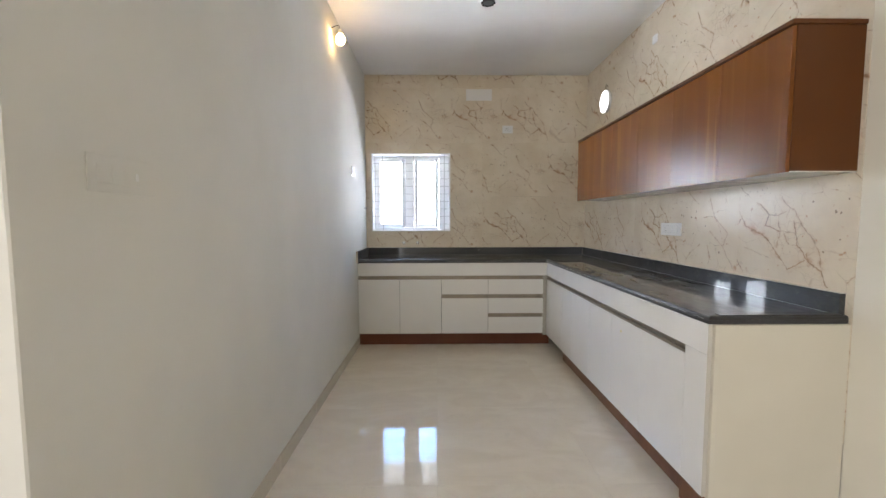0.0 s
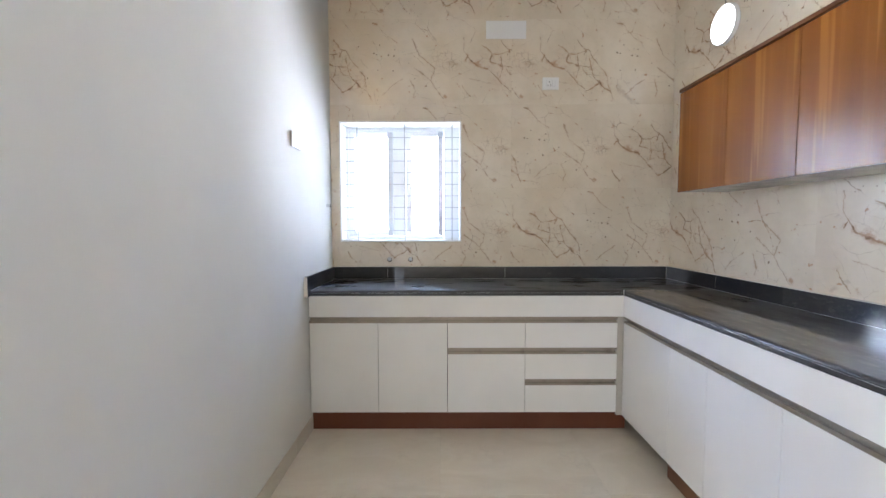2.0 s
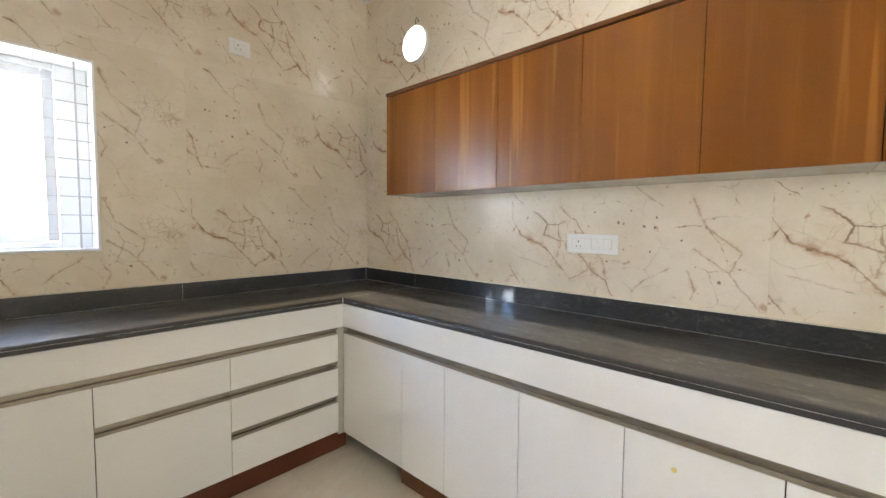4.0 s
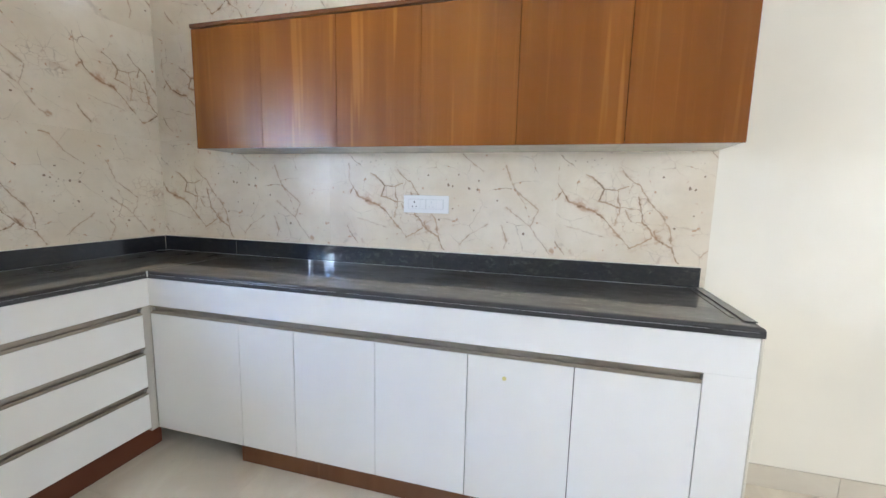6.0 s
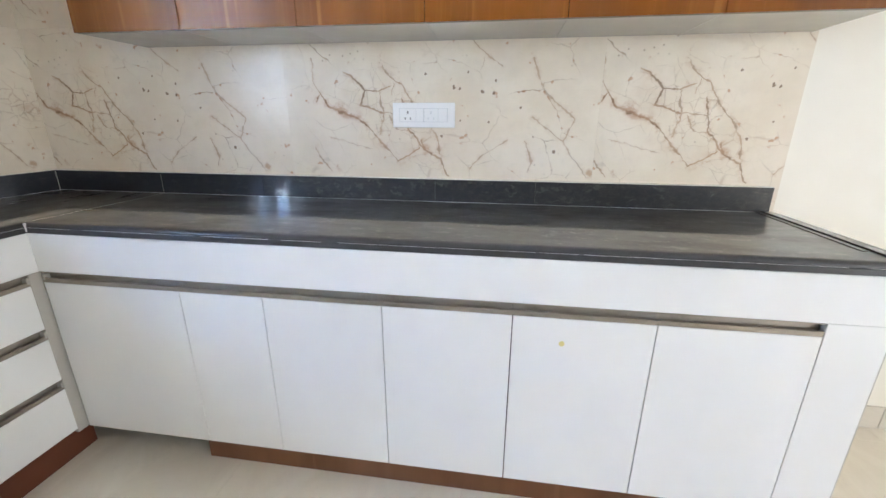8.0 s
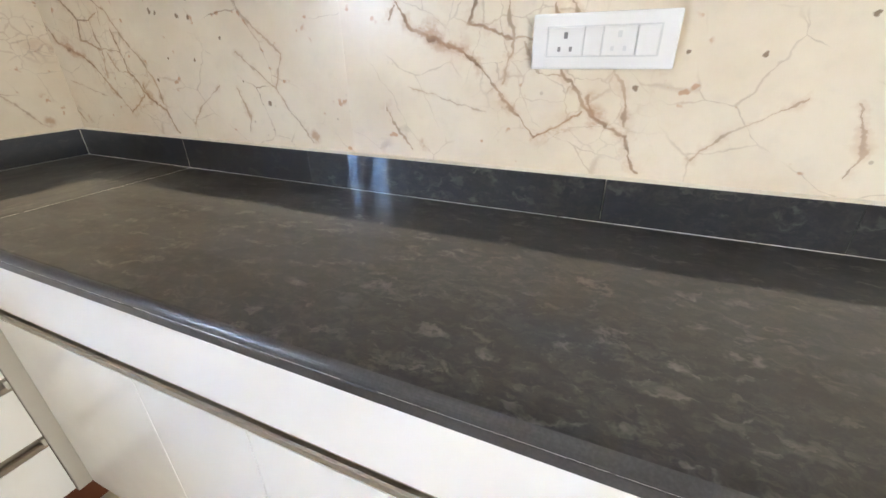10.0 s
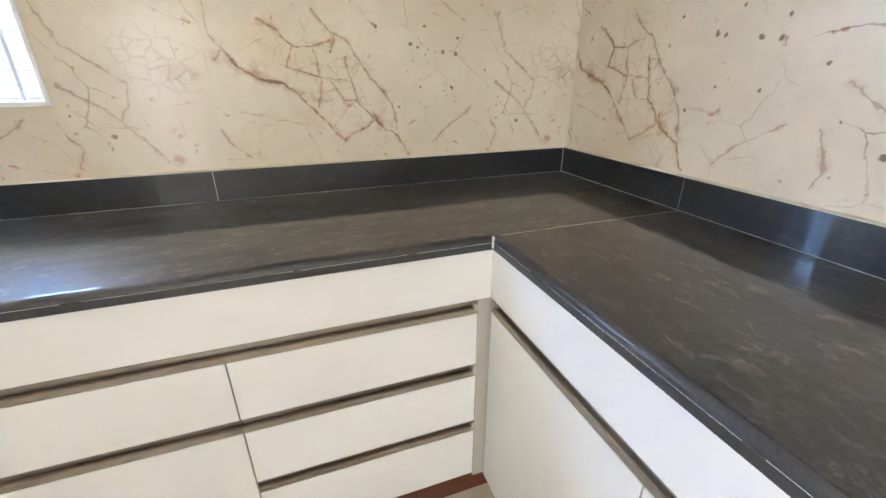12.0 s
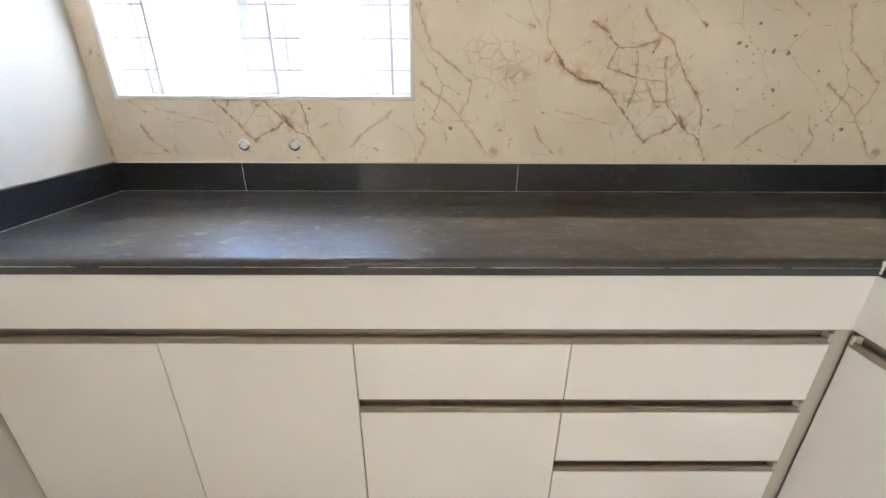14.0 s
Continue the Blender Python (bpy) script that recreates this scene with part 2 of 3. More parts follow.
FLOOR_TILE = floor_material("polished_beige_floor_tile", 1.22)
SKIRT_TILE = floor_material("beige_skirting_tile", 0.98)
GROUT = Mat("beige_grout", (0.55, 0.495, 0.40), 0.5).m
WALL_GROUT = Mat("cream_grout", (0.70, 0.65, 0.56), 0.6).m
WHITE_GROUT = Mat("white_filler", (0.75, 0.75, 0.74), 0.7).m


def granite_material(name, tone):
    """Near-black granite with faint stretched flecks; dusty satin base under a sharp polish. tone: below 1 fades to
    navy for reflected sky.
    """
    k = Mat(name, rough=0.3)
    p = k.coord("UV")
    bend = k.vmath("SCALE", k.vmath("SUBTRACT", k.noise(p, 26, 3, 0.6, out=1), (0.5, 0.5, 0.5)), (1, 1, 1))
    bend.node.inputs["Scale"].default_value = 0.045
    q = k.scaled(k.vmath("ADD", p, bend), (1.0, 1.9, 1.9), rot=(0, 0, 0.12))
    a = k.noise(q, 6, 5, 0.62, warp=0.5)
    flake = k.split(k.voronoi(q, 34).node.outputs["Color"])
    chip = k.split(k.voronoi(k.scaled(q, (1, 1, 1), (0.37, 0.11, 0)), 75).node.outputs["Color"])
    b = k.noise(q, 34, 6, 0.7, warp=0.3)
    grain = k.math("MULTIPLY", k.ramp(b, 0.36, 0.66), k.ramp(a, 0.30, 0.66, 0.25, 1.0))
    col = k.mix(grain, (0.018, 0.018, 0.019), (0.039, 0.037, 0.033))
    col = k.mix(k.math("MULTIPLY", k.ramp(chip[0], 0.55, 1.0, 0, 0.7), grain), col, (0.060, 0.055, 0.046))
    pale = k.math("MULTIPLY", k.ramp(flake[1], 0.80, 0.98), k.math("MULTIPLY", k.ramp(a, 0.44, 0.62), k.ramp(b, 0.42, 0.56)))
    col = k.mix(k.math("MULTIPLY", pale, 0.28), col, (0.20, 0.184, 0.152))
    soft = k.math("MULTIPLY", k.ramp(k.noise(q, 17, 3, 0.55, warp=0.6), 0.56, 0.74), k.ramp(k.noise(p, 5, 2), 0.35, 0.6, 0.25, 1.0))
    col = k.mix(k.math("MULTIPLY", soft, 0.58), col, (0.165, 0.156, 0.136))
    col = k.mix(k.math("MULTIPLY", k.ramp(flake[0], 0.1, 0.0), 0.7), col, (0.020, 0.019, 0.018))
    col = k.mix(k.ramp(k.noise(p, 190, 2), 0.70, 0.78, 0, 0.35), col, (0.14, 0.14, 0.14))
    # low tone: the blue sky's reflection is put into the base colour
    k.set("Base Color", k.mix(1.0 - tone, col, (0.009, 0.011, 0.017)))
    k.set("Roughness", k.ramp(k.noise(k.scaled(p, (1.2, 3.2, 1)), 3.1, 4), 0.4, 0.7, 0.36, 0.46))
    k.set("Specular IOR Level", 0.28)
    k.set("Coat Weight", 0.8)
    k.set("Coat IOR", 1.54)
    k.set("Coat Roughness", 0.015)
    return k.m


GRANITE = granite_material("black_granite_slab", 1.0)
# upstand copies of the slab stone, darkened and tinted navy for reflected sky
GRANITE_SKY_TINT = granite_material("sky_tinted_granite_upstand", 0.2)
GRANITE_FLECK = granite_material("flecked_sky_tinted_upstand", 0.6)


def sawn_granite():
    """Dusty, half-polished granite of the layered front edge."""
    k = Mat("dusty_granite_edge", rough=0.38)
    p = k.coord()
    col = k.mix(k.ramp(k.noise(p, 260, 2, 0.5), 0.3, 0.75), (0.032, 0.031, 0.032), (0.046, 0.044, 0.045))
    k.set("Base Color", col)
    k.set("Roughness", 0.3)
    return k.m


GRANITE_EDGE = sawn_granite()


def laminate(name, color):
    k = Mat(name, color, 0.16)
    p = k.coord()
    k.set("Base Color", k.mix(k.ramp(k.noise(p, 2.0, 4), 0.35, 0.75), color, tuple(c * 0.95 for c in color)))
    k.set("Roughness", k.ramp(k.noise(p, 7, 4), 0.3, 0.75, 0.13, 0.22))
    k.bump(k.noise(p, 3, 2), 0.03, 0.003)
    return k.m


WHITE_LAM = laminate("gloss_white_laminate", (0.86, 0.85, 0.82))


def wood(name, dark, light, streak, rough):
    k = Mat(name, light, rough)
    p = k.vmath("ADD", k.coord(), k.join(0.0, k.math("MULTIPLY", k.chance(), 5.0), k.math("MULTIPLY", k.chance(), 3.0)))
    broad = k.noise(k.scaled(p, (1, 5.0, 0.3)), 1.5, 1.5, 0.4, warp=0.5)
    grain = k.noise(k.scaled(p, (1, 20, 0.6)), 2.2, 4, 0.6, warp=0.3)
    pore = k.noise(k.scaled(p, (1, 220, 6)), 2.0, 3)
    col = k.mix(k.ramp(broad, 0.25, 0.78), dark, light)
    col = k.mix(k.ramp(grain, 0.48, 0.78, 0, 0.16), col, streak)
    pale = k.math("MULTIPLY", k.ramp(k.noise(k.scaled(p, (1, 15, 0.5), (0, 3.3, 1)), 1.3, 2), 0.63, 0.72), 0.42)
    col = k.mix(pale, col, streak)
    col = k.mix(k.ramp(pore, 0.58, 0.8, 0, 0.10), col, tuple(c * 0.6 for c in dark))
    k.set("Base Color", col)
    k.set("Roughness", rough)
    k.set("Specular IOR Level", 0.3)
    k.bump(grain, 0.05, 0.001)
    return k.m


TEAK = wood("teak_laminate", (0.134, 0.042, 0.006), (0.178, 0.060, 0.009), (0.30, 0.115, 0.022), 0.27)
# darker, redder copy of TEAK for the end bodies and the top board
TEAK_SIDE = wood("dark_red_teak", (0.078, 0.022, 0.002), (0.108, 0.034, 0.003), (0.14, 0.048, 0.007), 0.45)
KICK_WOOD = wood("reddish_plinth_laminate", (0.10, 0.030, 0.014), (0.14, 0.046, 0.022), (0.19, 0.072, 0.036), 0.35)
KICK_TAN = wood("tan_plinth_laminate", (0.135, 0.056, 0.024), (0.18, 0.080, 0.036), (0.23, 0.11, 0.055), 0.35)


def metal(name, color, rough, amount=1.0):
    k = Mat(name, color, rough, amount)
    p = k.coord()
    k.set("Roughness", k.ramp(k.noise(p, 20, 4), 0.3, 0.7, rough - 0.03, rough + 0.06))
    k.set("Base Color", k.mix(k.ramp(k.noise(p, 9, 4), 0.55, 0.7, 0, 0.6), color, tuple(c * 0.55 for c in color)))
    return k.m


BRONZE = metal("bronze_anodised_profile", (0.34, 0.295, 0.24), 0.42, 0.7)
CHROME = metal("chrome", (0.75, 0.75, 0.76), 0.15)
POST = laminate("grey_beige_trim", (0.50, 0.47, 0.41))
# near-black: shade of the gaps between the doors is put into this colour
CARCASS = laminate("shade_dark_board", (0.05, 0.047, 0.044))
UNDERSIDE = laminate("pale_underside_laminate", (0.58, 0.55, 0.49))
DARK = Mat("dark_gap", (0.03, 0.028, 0.025), 0.8).m
PLASTIC = laminate("white_switch_plastic", (0.82, 0.82, 0.81))
PLASTIC_GREY = laminate("pale_switch_insert", (0.70, 0.71, 0.71))
SLOT = Mat("socket_slot", (0.24, 0.24, 0.24), 0.5).m
UPVC = laminate("white_window_profile", (0.90, 0.91, 0.91))
# greyer than the other window profiles, for one stile of each sash
STILE = laminate("grey_sash_stile", (0.60, 0.61, 0.63))
GRILL = laminate("painted_grill_bar", (0.52, 0.52, 0.52))
CONCRETE = plaster("white_outside_render", (0.75, 0.74, 0.72), 0.8)
WIRE = Mat("black_cable", (0.02, 0.02, 0.02), 0.5).m
YELLOW = Mat("yellow_sticker", (0.7, 0.62, 0.25), 0.6).m


def glowing(name, color, power):
    k = Mat(name, color, 0.3)
    k.set("Emission Color", (*color, 1))
    k.set("Emission Strength", power)
    return k.m


BULB_WARM = glowing("lit_warm_bulb_glass", (1.0, 0.62, 0.22), 34)
BULB_WHITE = glowing("lit_white_bulb_glass", (1.0, 0.97, 0.92), 3.5)


def backdrop_material():
    """Bright hazy distance below, blue sky above."""
    k = Mat("hazy_daylight_distance", (0, 0, 0), 1.0)
    z = k.split(k.coord())[2]
    hz = k.noise(k.scaled(k.coord(), (1, 1, 1.6)), 0.5, 4)
    f = k.ramp(k.math("ADD", z, k.math("MULTIPLY", hz, 1.0)), 3.2, 3.9)
    k.set("Emission Color", k.mix(f, (0.95, 0.975, 1.0), (0.34, 0.56, 1.0)))
    ground = k.ramp(z, 0.9, -0.4)
    k.set("Emission Strength", k.math("ADD", k.ramp(f, 0, 1, 45.0, 16.0), k.math("MULTIPLY", ground, 58.0)))
    return k.m


BACKDROP = backdrop_material()
GLASS = Mat("window_glass", (0.95, 0.98, 0.97), 0.02)
GLASS.set("Transmission Weight", 1.0)
GLASS.set("IOR", 1.05)
GLASS = GLASS.m

# ---- mesh helpers ----
ROOT = {}


def thing(name, at, label="", category="", group="", kind=""):
    """An Empty at the base of a thing, for its parts."""
    ob = new(name)
    ob.empty_display_size = 0.05
    ob.location = at
    ROOT[ob] = Vector(at)
    return tagged(ob, label, category, group, kind)


def part(name, bm, material, parent=None, label="", smooth=False):
    """Links a bmesh, given in world metres, as one mesh under its thing or part."""
    base = ROOT.get(parent, Vector((0, 0, 0)))
    if parent is not None:
        bmesh.ops.translate(bm, verts=bm.verts, vec=-base)
    me = bpy.data.meshes.new(name)
    bm.to_mesh(me)
    bm.free()
    me.materials.append(material)
    if smooth:
        for f in me.polygons:
            f.use_smooth = True
    ob = new(name, me)
    if parent is not None:
        ob.parent = parent
        ROOT[ob] = base
    return tagged(ob, label)


def solo(name, bm, material, at, label, category, group="", kind="", smooth=False):
    """A thing that is one mesh, with its origin at its base."""
    bmesh.ops.translate(bm, verts=bm.verts, vec=-Vector(at))
    me = bpy.data.meshes.new(name)
    bm.to_mesh(me)
    bm.free()
    me.materials.append(material)
    if smooth:
        for f in me.polygons:
            f.use_smooth = True
    ob = new(name, me)
    ob.location = at
    ROOT[ob] = Vector(at)
    return tagged(ob, label, category, group, kind)


def box(x0, x1, y0, y1, z0, z1, bevel=0.0, seg=2, bm=None):
    out = bm or bmesh.new()
    got = bmesh.ops.create_cube(out, size=1.0)["verts"]
    for v in got:
        v.co = Vector((x0 + (v.co.x + 0.5) * (x1 - x0), y0 + (v.co.y + 0.5) * (y1 - y0), z0 + (v.co.z + 0.5) * (z1 - z0)))
    if bevel:
        edges = {e for v in got for e in v.link_edges}
        bmesh.ops.bevel(out, geom=list(edges), offset=bevel, segments=seg, profile=0.6, affect="EDGES", clamp_overlap=True)
    return out


def uv_flat(bm, fu, fv):
    lay = bm.loops.layers.uv.verify()
    for f in bm.faces:
        for l in f.loops:
            l[lay].uv = (fu(l.vert.co), fv(l.vert.co))
    return bm


def profile(points, axis, a, b):
    """Sweeps a closed outline of (across, z) points along x or y from a to b."""
    bm = bmesh.new()
    ends = []
    for s in (a, b):
        ends.append([bm.verts.new((s, p, z) if axis == "x" else (p, s, z)) for p, z in points])
    n = len(points)
    for i in range(n):
        j = (i + 1) % n
        bm.faces.new((ends[0][i], ends[0][j], ends[1][j], ends[1][i]))
    bm.faces.new(list(reversed(ends[0])))
    bm.faces.new(ends[1])
    bmesh.ops.recalc_face_normals(bm, faces=bm.faces)
    return bm


def lathe(outline, centre, axis="z", seg=24):
    """Turns an outline of (radius, height) round an axis through centre."""
    bm = bmesh.new()
    rings = []
    for r, h in outline:
        ring = []
        for i in range(seg):
            a = 2 * math.pi * i / seg
            c = (r * math.cos(a), r * math.sin(a), h)
            c = {"z": c, "y": (c[0], h, c[1]), "x": (h, c[0], c[1])}[axis]
            ring.append(bm.verts.new(Vector(centre) + Vector(c)))
        rings.append(ring)
    for p, q in zip(rings, rings[1:]):
        for i in range(seg):
            bm.faces.new((p[i], p[(i + 1) % seg], q[(i + 1) % seg], q[i]))
    bm.faces.new(rings[0])
    bm.faces.new(list(reversed(rings[-1])))
    bmesh.ops.remove_doubles(bm, verts=bm.verts, dist=1e-5)
    bmesh.ops.recalc_face_normals(bm, faces=bm.faces)
    return bm


def tube(points, r, seg=8):
    """A thin round bar or cable through points."""
    bm = bmesh.new()
    rings = []
    pts = [Vector(p) for p in points]
    for i, p in enumerate(pts):
        d = (pts[min(i + 1, len(pts) - 1)] - pts[max(i - 1, 0)]).normalized()
        side = d.cross(Vector((0.31, 0.87, 0.38))).normalized()
        up = d.cross(side)
        rings.append([bm.verts.new(p + r * (math.cos(a) * side + math.sin(a) * up)) for a in (2 * math.pi * k / seg for k in range(seg))])
    for p, q in zip(rings, rings[1:]):
        for i in range(seg):
            bm.faces.new((p[i], p[(i + 1) % seg], q[(i + 1) % seg], q[i]))
    bm.faces.new(rings[0])
    bm.faces.new(rings[-1])
    bmesh.ops.recalc_face_normals(bm, faces=bm.faces)
    return bm


# ---- plan ----
XL, XR, YB = -0.785, 1.70, 5.0       # left wall, tiled right wall, tiled back wall
CEIL = 2.879
LEFT_END = 1.18
WX0, WX1, WZ0, WZ1 = -0.711, 0.155, 1.161, 2.013   # window opening
TILE = 0.008
XF, YF = 1.126, 4.446                # faces of the cabinet doors
TOP, UNDER = 0.877, 0.844
UP = 0.026                            # upstand thickness on the side wall             # worktop

# ---- structure ----
STRUCT = "structure"
bm = box(HALL_X, XR, HALL_Y, 3.0, -0.15, -0.002)
box(XL - 0.15, XR, 3.0, YB + 0.02, -0.15, -0.002, bm=bm)
floor = solo("floor", bm, GROUT, (0, 0, -0.15), "polished beige vitrified tile floor", "floor", kind=STRUCT)
ceiling = solo("ceiling", box(HALL_X - 1.6, XR + 0.22, HALL_Y - 0.2, YB + 0.25, CEIL, CEIL + 0.15), CEILING_PAINT, (0, 0, CEIL), "plain white painted plaster ceiling", "ceiling", kind=STRUCT)

wall_back = thing("wall_back", (0, YB, 0), "back wall clad in cream marble-print tiles", "wall", kind=STRUCT)
b0, b1 = YB + TILE, YB + 0.23
bm = box(XL - 0.2, WX0 - 0.0125, b0, b1, 0, CEIL)
box(WX1 + 0.0125, XR + 0.2, b0, b1, 0, CEIL, bm=bm)
box(WX0 - 0.0125, WX1 + 0.0125, b0, b1, 0, WZ0 - 0.0125, bm=bm)
box(WX0 - 0.0125, WX1 + 0.0125, b0, b1, WZ1 + 0.0125, CEIL, bm=bm)
part("masonry", bm, WALL_GROUT, wall_back)
wall_right = thing("wall_right", (XR, 0, 0), "right wall with cream marble-print tiles and white paint", "wall", kind=STRUCT)
part("masonry", box(XR + TILE, XR + 0.2, 2.0, YB + TILE, 0, CEIL), WALL_GROUT, wall_right)
part("plaster", box(XR + 0.002, XR + 0.2, HALL_Y - 0.2, 2.0, 0, CEIL), CREAM_PAINT, wall_right, "plain off-white painted stretch")
solo("wall_left", box(XL - 0.15, XL, LEFT_END, YB + TILE, 0, CEIL, 0.004, 1), WALL_PAINT, (XL, LEFT_END, 0), "plain satin off-white painted side wall", "wall", kind=STRUCT)
bm = box(HALL_X - 0.2, HALL_X, HALL_Y - 0.2, -4.4, 0, CEIL)
box(HALL_X - 0.2, HALL_X, -2.4, 3.2, 0, CEIL, bm=bm)
box(HALL_X - 0.2, HALL_X, -4.4, -2.4, 2.3, CEIL, bm=bm)
solo("wall_hall_left", bm, CREAM_PAINT, (HALL_X, 0, 0), "plain cream hall wall with a wide balcony opening", "wall", kind=STRUCT)
solo("wall_hall_far", box(HALL_X, XL - 0.15, 3.0, 3.2, 0, CEIL), CREAM_PAINT, (HALL_X, 3.0, 0), "plain cream hall wall", "wall", kind=STRUCT)
bm = box(HALL_X, -3.4, HALL_Y - 0.2, HALL_Y, 0, CEIL)
box(-1.2, XR + 0.002, HALL_Y - 0.2, HALL_Y, 0, CEIL, bm=bm)
box(-3.4, -1.2, HALL_Y - 0.2, HALL_Y, 2.3, CEIL, bm=bm)
solo("wall_hall_front", bm, CREAM_PAINT, (0, HALL_Y, 0), "plain cream hall wall with a balcony opening", "wall", kind=STRUCT)

# outside: sunshade over the window and the bright distance
solo("window_sunshade", box(WX0 - 0.3, WX1 + 0.3, b1, b1 + 0.62, 2.10, 2.18, 0.01, 1), CONCRETE, (0, b1, 2.10), "white rendered concrete sunshade slab over the window", "sunshade", kind=STRUCT)
bm = bmesh.new()
bm.faces.new([bm.verts.new(c) for c in ((-22, 10, -3), (1.45, 10, -3), (1.45, 10, 9), (-22, 10, 9))])
solo("backdrop", bm, BACKDROP, (0, 10, 0), "bright hazy daylight distance with blue sky above", "backdrop", kind=STRUCT)

# ---- window ----
win = thing("window_1", (WX0, YB, WZ0), "white window with sliding sashes and slim safety grill", "window", kind=STRUCT)
for n, q in (("window_sill", (WX0, WX1, YB - 0.002, b1, WZ0 - 0.012, WZ0)), ("lintel_lining", (WX0, WX1, YB - 0.002, b1, WZ1, WZ1 + 0.012)),
             ("side_lining", (WX0 - 0.012, WX0, YB - 0.002, b1, WZ0 - 0.012, WZ1 + 0.012)), ("side_lining", (WX1, WX1 + 0.012, YB - 0.002, b1, WZ0 - 0.012, WZ1 + 0.012))):
    part(n, box(*q, 0.002, 1), REVEAL_PAINT, win)
fy = YB + 0.155
fr = bmesh.new()
for q in ((WX0, WX0 + 0.022, WZ0, WZ1), (0.037, WX1, WZ0, WZ1), (WX0 + 0.022, 0.037, WZ0, WZ0 + 0.03), (WX0 + 0.022, 0.037, WZ1 - 0.03, WZ1)):
    box(q[0], q[1], fy, fy + 0.06, q[2], q[3], 0.004, 1, bm=fr)
part("window_frame", fr, UPVC, win)
part("mullion", box(-0.351, -0.251, fy + 0.002, fy + 0.05, WZ0 + 0.03, WZ1 - 0.03, 0.004, 1), UPVC, win)
for s0, s1 in ((WX0 + 0.022, -0.352), (-0.250, 0.036)):
    bm = bmesh.new()
    for q in ((s0, s0 + 0.042, WZ0 + 0.03, WZ1 - 0.03), (s0 + 0.042, s1 - 0.042, WZ0 + 0.03, WZ0 + 0.065), (s0 + 0.042, s1 - 0.042, WZ1 - 0.065, WZ1 - 0.03)):
        box(q[0], q[1], fy + 0.012, fy + 0.036, q[2], q[3], 0.003, 1, bm=bm)
    sash = part("sash", bm, UPVC, win)
    part("interlock_stile", box(s1 - 0.0415, s1, fy + 0.010, fy + 0.038, WZ0 + 0.031, WZ1 - 0.031, 0.003, 1), STILE, sash, "sash stile, greyer than the frame")
    pane = part("pane", box(s0 + 0.038, s1 - 0.038, fy + 0.022, fy + 0.026, WZ0 + 0.06, WZ1 - 0.06), GLASS, sash)
    pane.visible_shadow = False
gy = YB + 0.038
for x in (-0.600, -0.250, 0.100):
    part("grill_upright", box(x - 0.0035, x + 0.0035, gy, gy + 0.006, WZ0, WZ1), GRILL, win)
for k in range(9):
    z = 1.231 + k * 0.0855
    part("grill_bar", box(WX0, WX1, gy + 0.0065, gy + 0.0105, z - 0.0022, z + 0.0022), GRILL, win)

# ---- worktop ----
worktop = thing("worktop", (1.4, 4.7, UNDER), "polished black granite L-shaped worktop with upstand", "worktop")


def slab(x0, x1, y0, y1, z0, z1, along, bevel=0.006, nose=""):
    """A stone slab; nose: the sides (a: low x, b: low y) whose top edge is rounded, all four if empty."""
    bm = box(x0, x1, y0, y1, z0, z1)

    def picked(e):
        p, q = (v.co for v in e.verts)
        if min(p.z, q.z) < z1 - 1e-5:
            return False
        return not nose or ("a" in nose and max(p.x, q.x) < x0 + 1e-5) or ("b" in nose and max(p.y, q.y) < y0 + 1e-5)

    bmesh.ops.bevel(bm, geom=[e for e in bm.edges if picked(e)], offset=bevel, segments=7 if nose else 2, profile=0.5, affect="EDGES", clamp_overlap=True)
    if along == "x":
        return uv_flat(bm, lambda c: c.x, lambda c: c.y + c.z)
    return uv_flat(bm, lambda c: c.y, lambda c: c.x + c.z)


XE, YE = XF - 0.004, YF - 0.006
for nm, lo, hi, b in (("slab", UNDER + 0.0175, TOP, 0.0145), ("edge_layer", UNDER, UNDER + 0.0168, 0.003)):
    stone = GRANITE if nm == "slab" else GRANITE_EDGE
    part(nm, slab(XL + 0.002, XE, YE, YB - 0.002, lo, hi, "x", b, "b"), stone, worktop)
    part(nm, slab(XE, XR - 0.002, YE, YB - 0.002, lo, hi, "x", 0.0002), stone, worktop)
    part(nm, slab(XE, XR - 0.002, 2.012, YE - 0.0006, lo, hi, "y", b, "ab"), stone, worktop)
for ob in worktop.children:
    if ob.name.startswith("slab"):
        ob.data.materials.append(GRANITE_EDGE)
        for f in ob.data.polygons:
            f.material_index = 1 if abs(f.normal.z) < 0.97 else 0
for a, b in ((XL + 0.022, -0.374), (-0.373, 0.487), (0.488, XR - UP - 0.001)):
    part("upstand", slab(a, b, YB - 0.02, YB - 0.002, TOP, 0.965, "x", 0.0004), GRANITE_SKY_TINT, worktop)
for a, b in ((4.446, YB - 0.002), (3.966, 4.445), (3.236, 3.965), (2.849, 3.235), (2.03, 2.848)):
    part("upstand", slab(XR - UP, XR - 0.002, a, b, TOP, 0.965, "y", 0.0004), GRANITE_SKY_TINT if a > 3.5 else GRANITE_FLECK, worktop)
part("upstand", slab(XL + 0.002, XL + 0.02, YE, YB - 0.002, TOP, 0.965, "y", 0.0004), GRANITE_SKY_TINT, worktop)
part("upstand_end", slab(XL + 0.001, XL + 0.02, 4.386, YE - 0.001, UNDER, 0.965, "y", 0.0004), GRANITE_SKY_TINT, worktop)
part("upstand_end", box(XL + 0.001, XL + 0.0195, 4.381, 4.3858, UNDER + 0.002, 0.964, 0.001, 1), WALL_GROUT, worktop, "cement-grey end face of the upstand")
part("end_strip", slab(XE + 0.05, XR - 0.022, 2.016, 2.052, TOP, TOP + 0.004, "x", 0.0015), GRANITE, worktop)
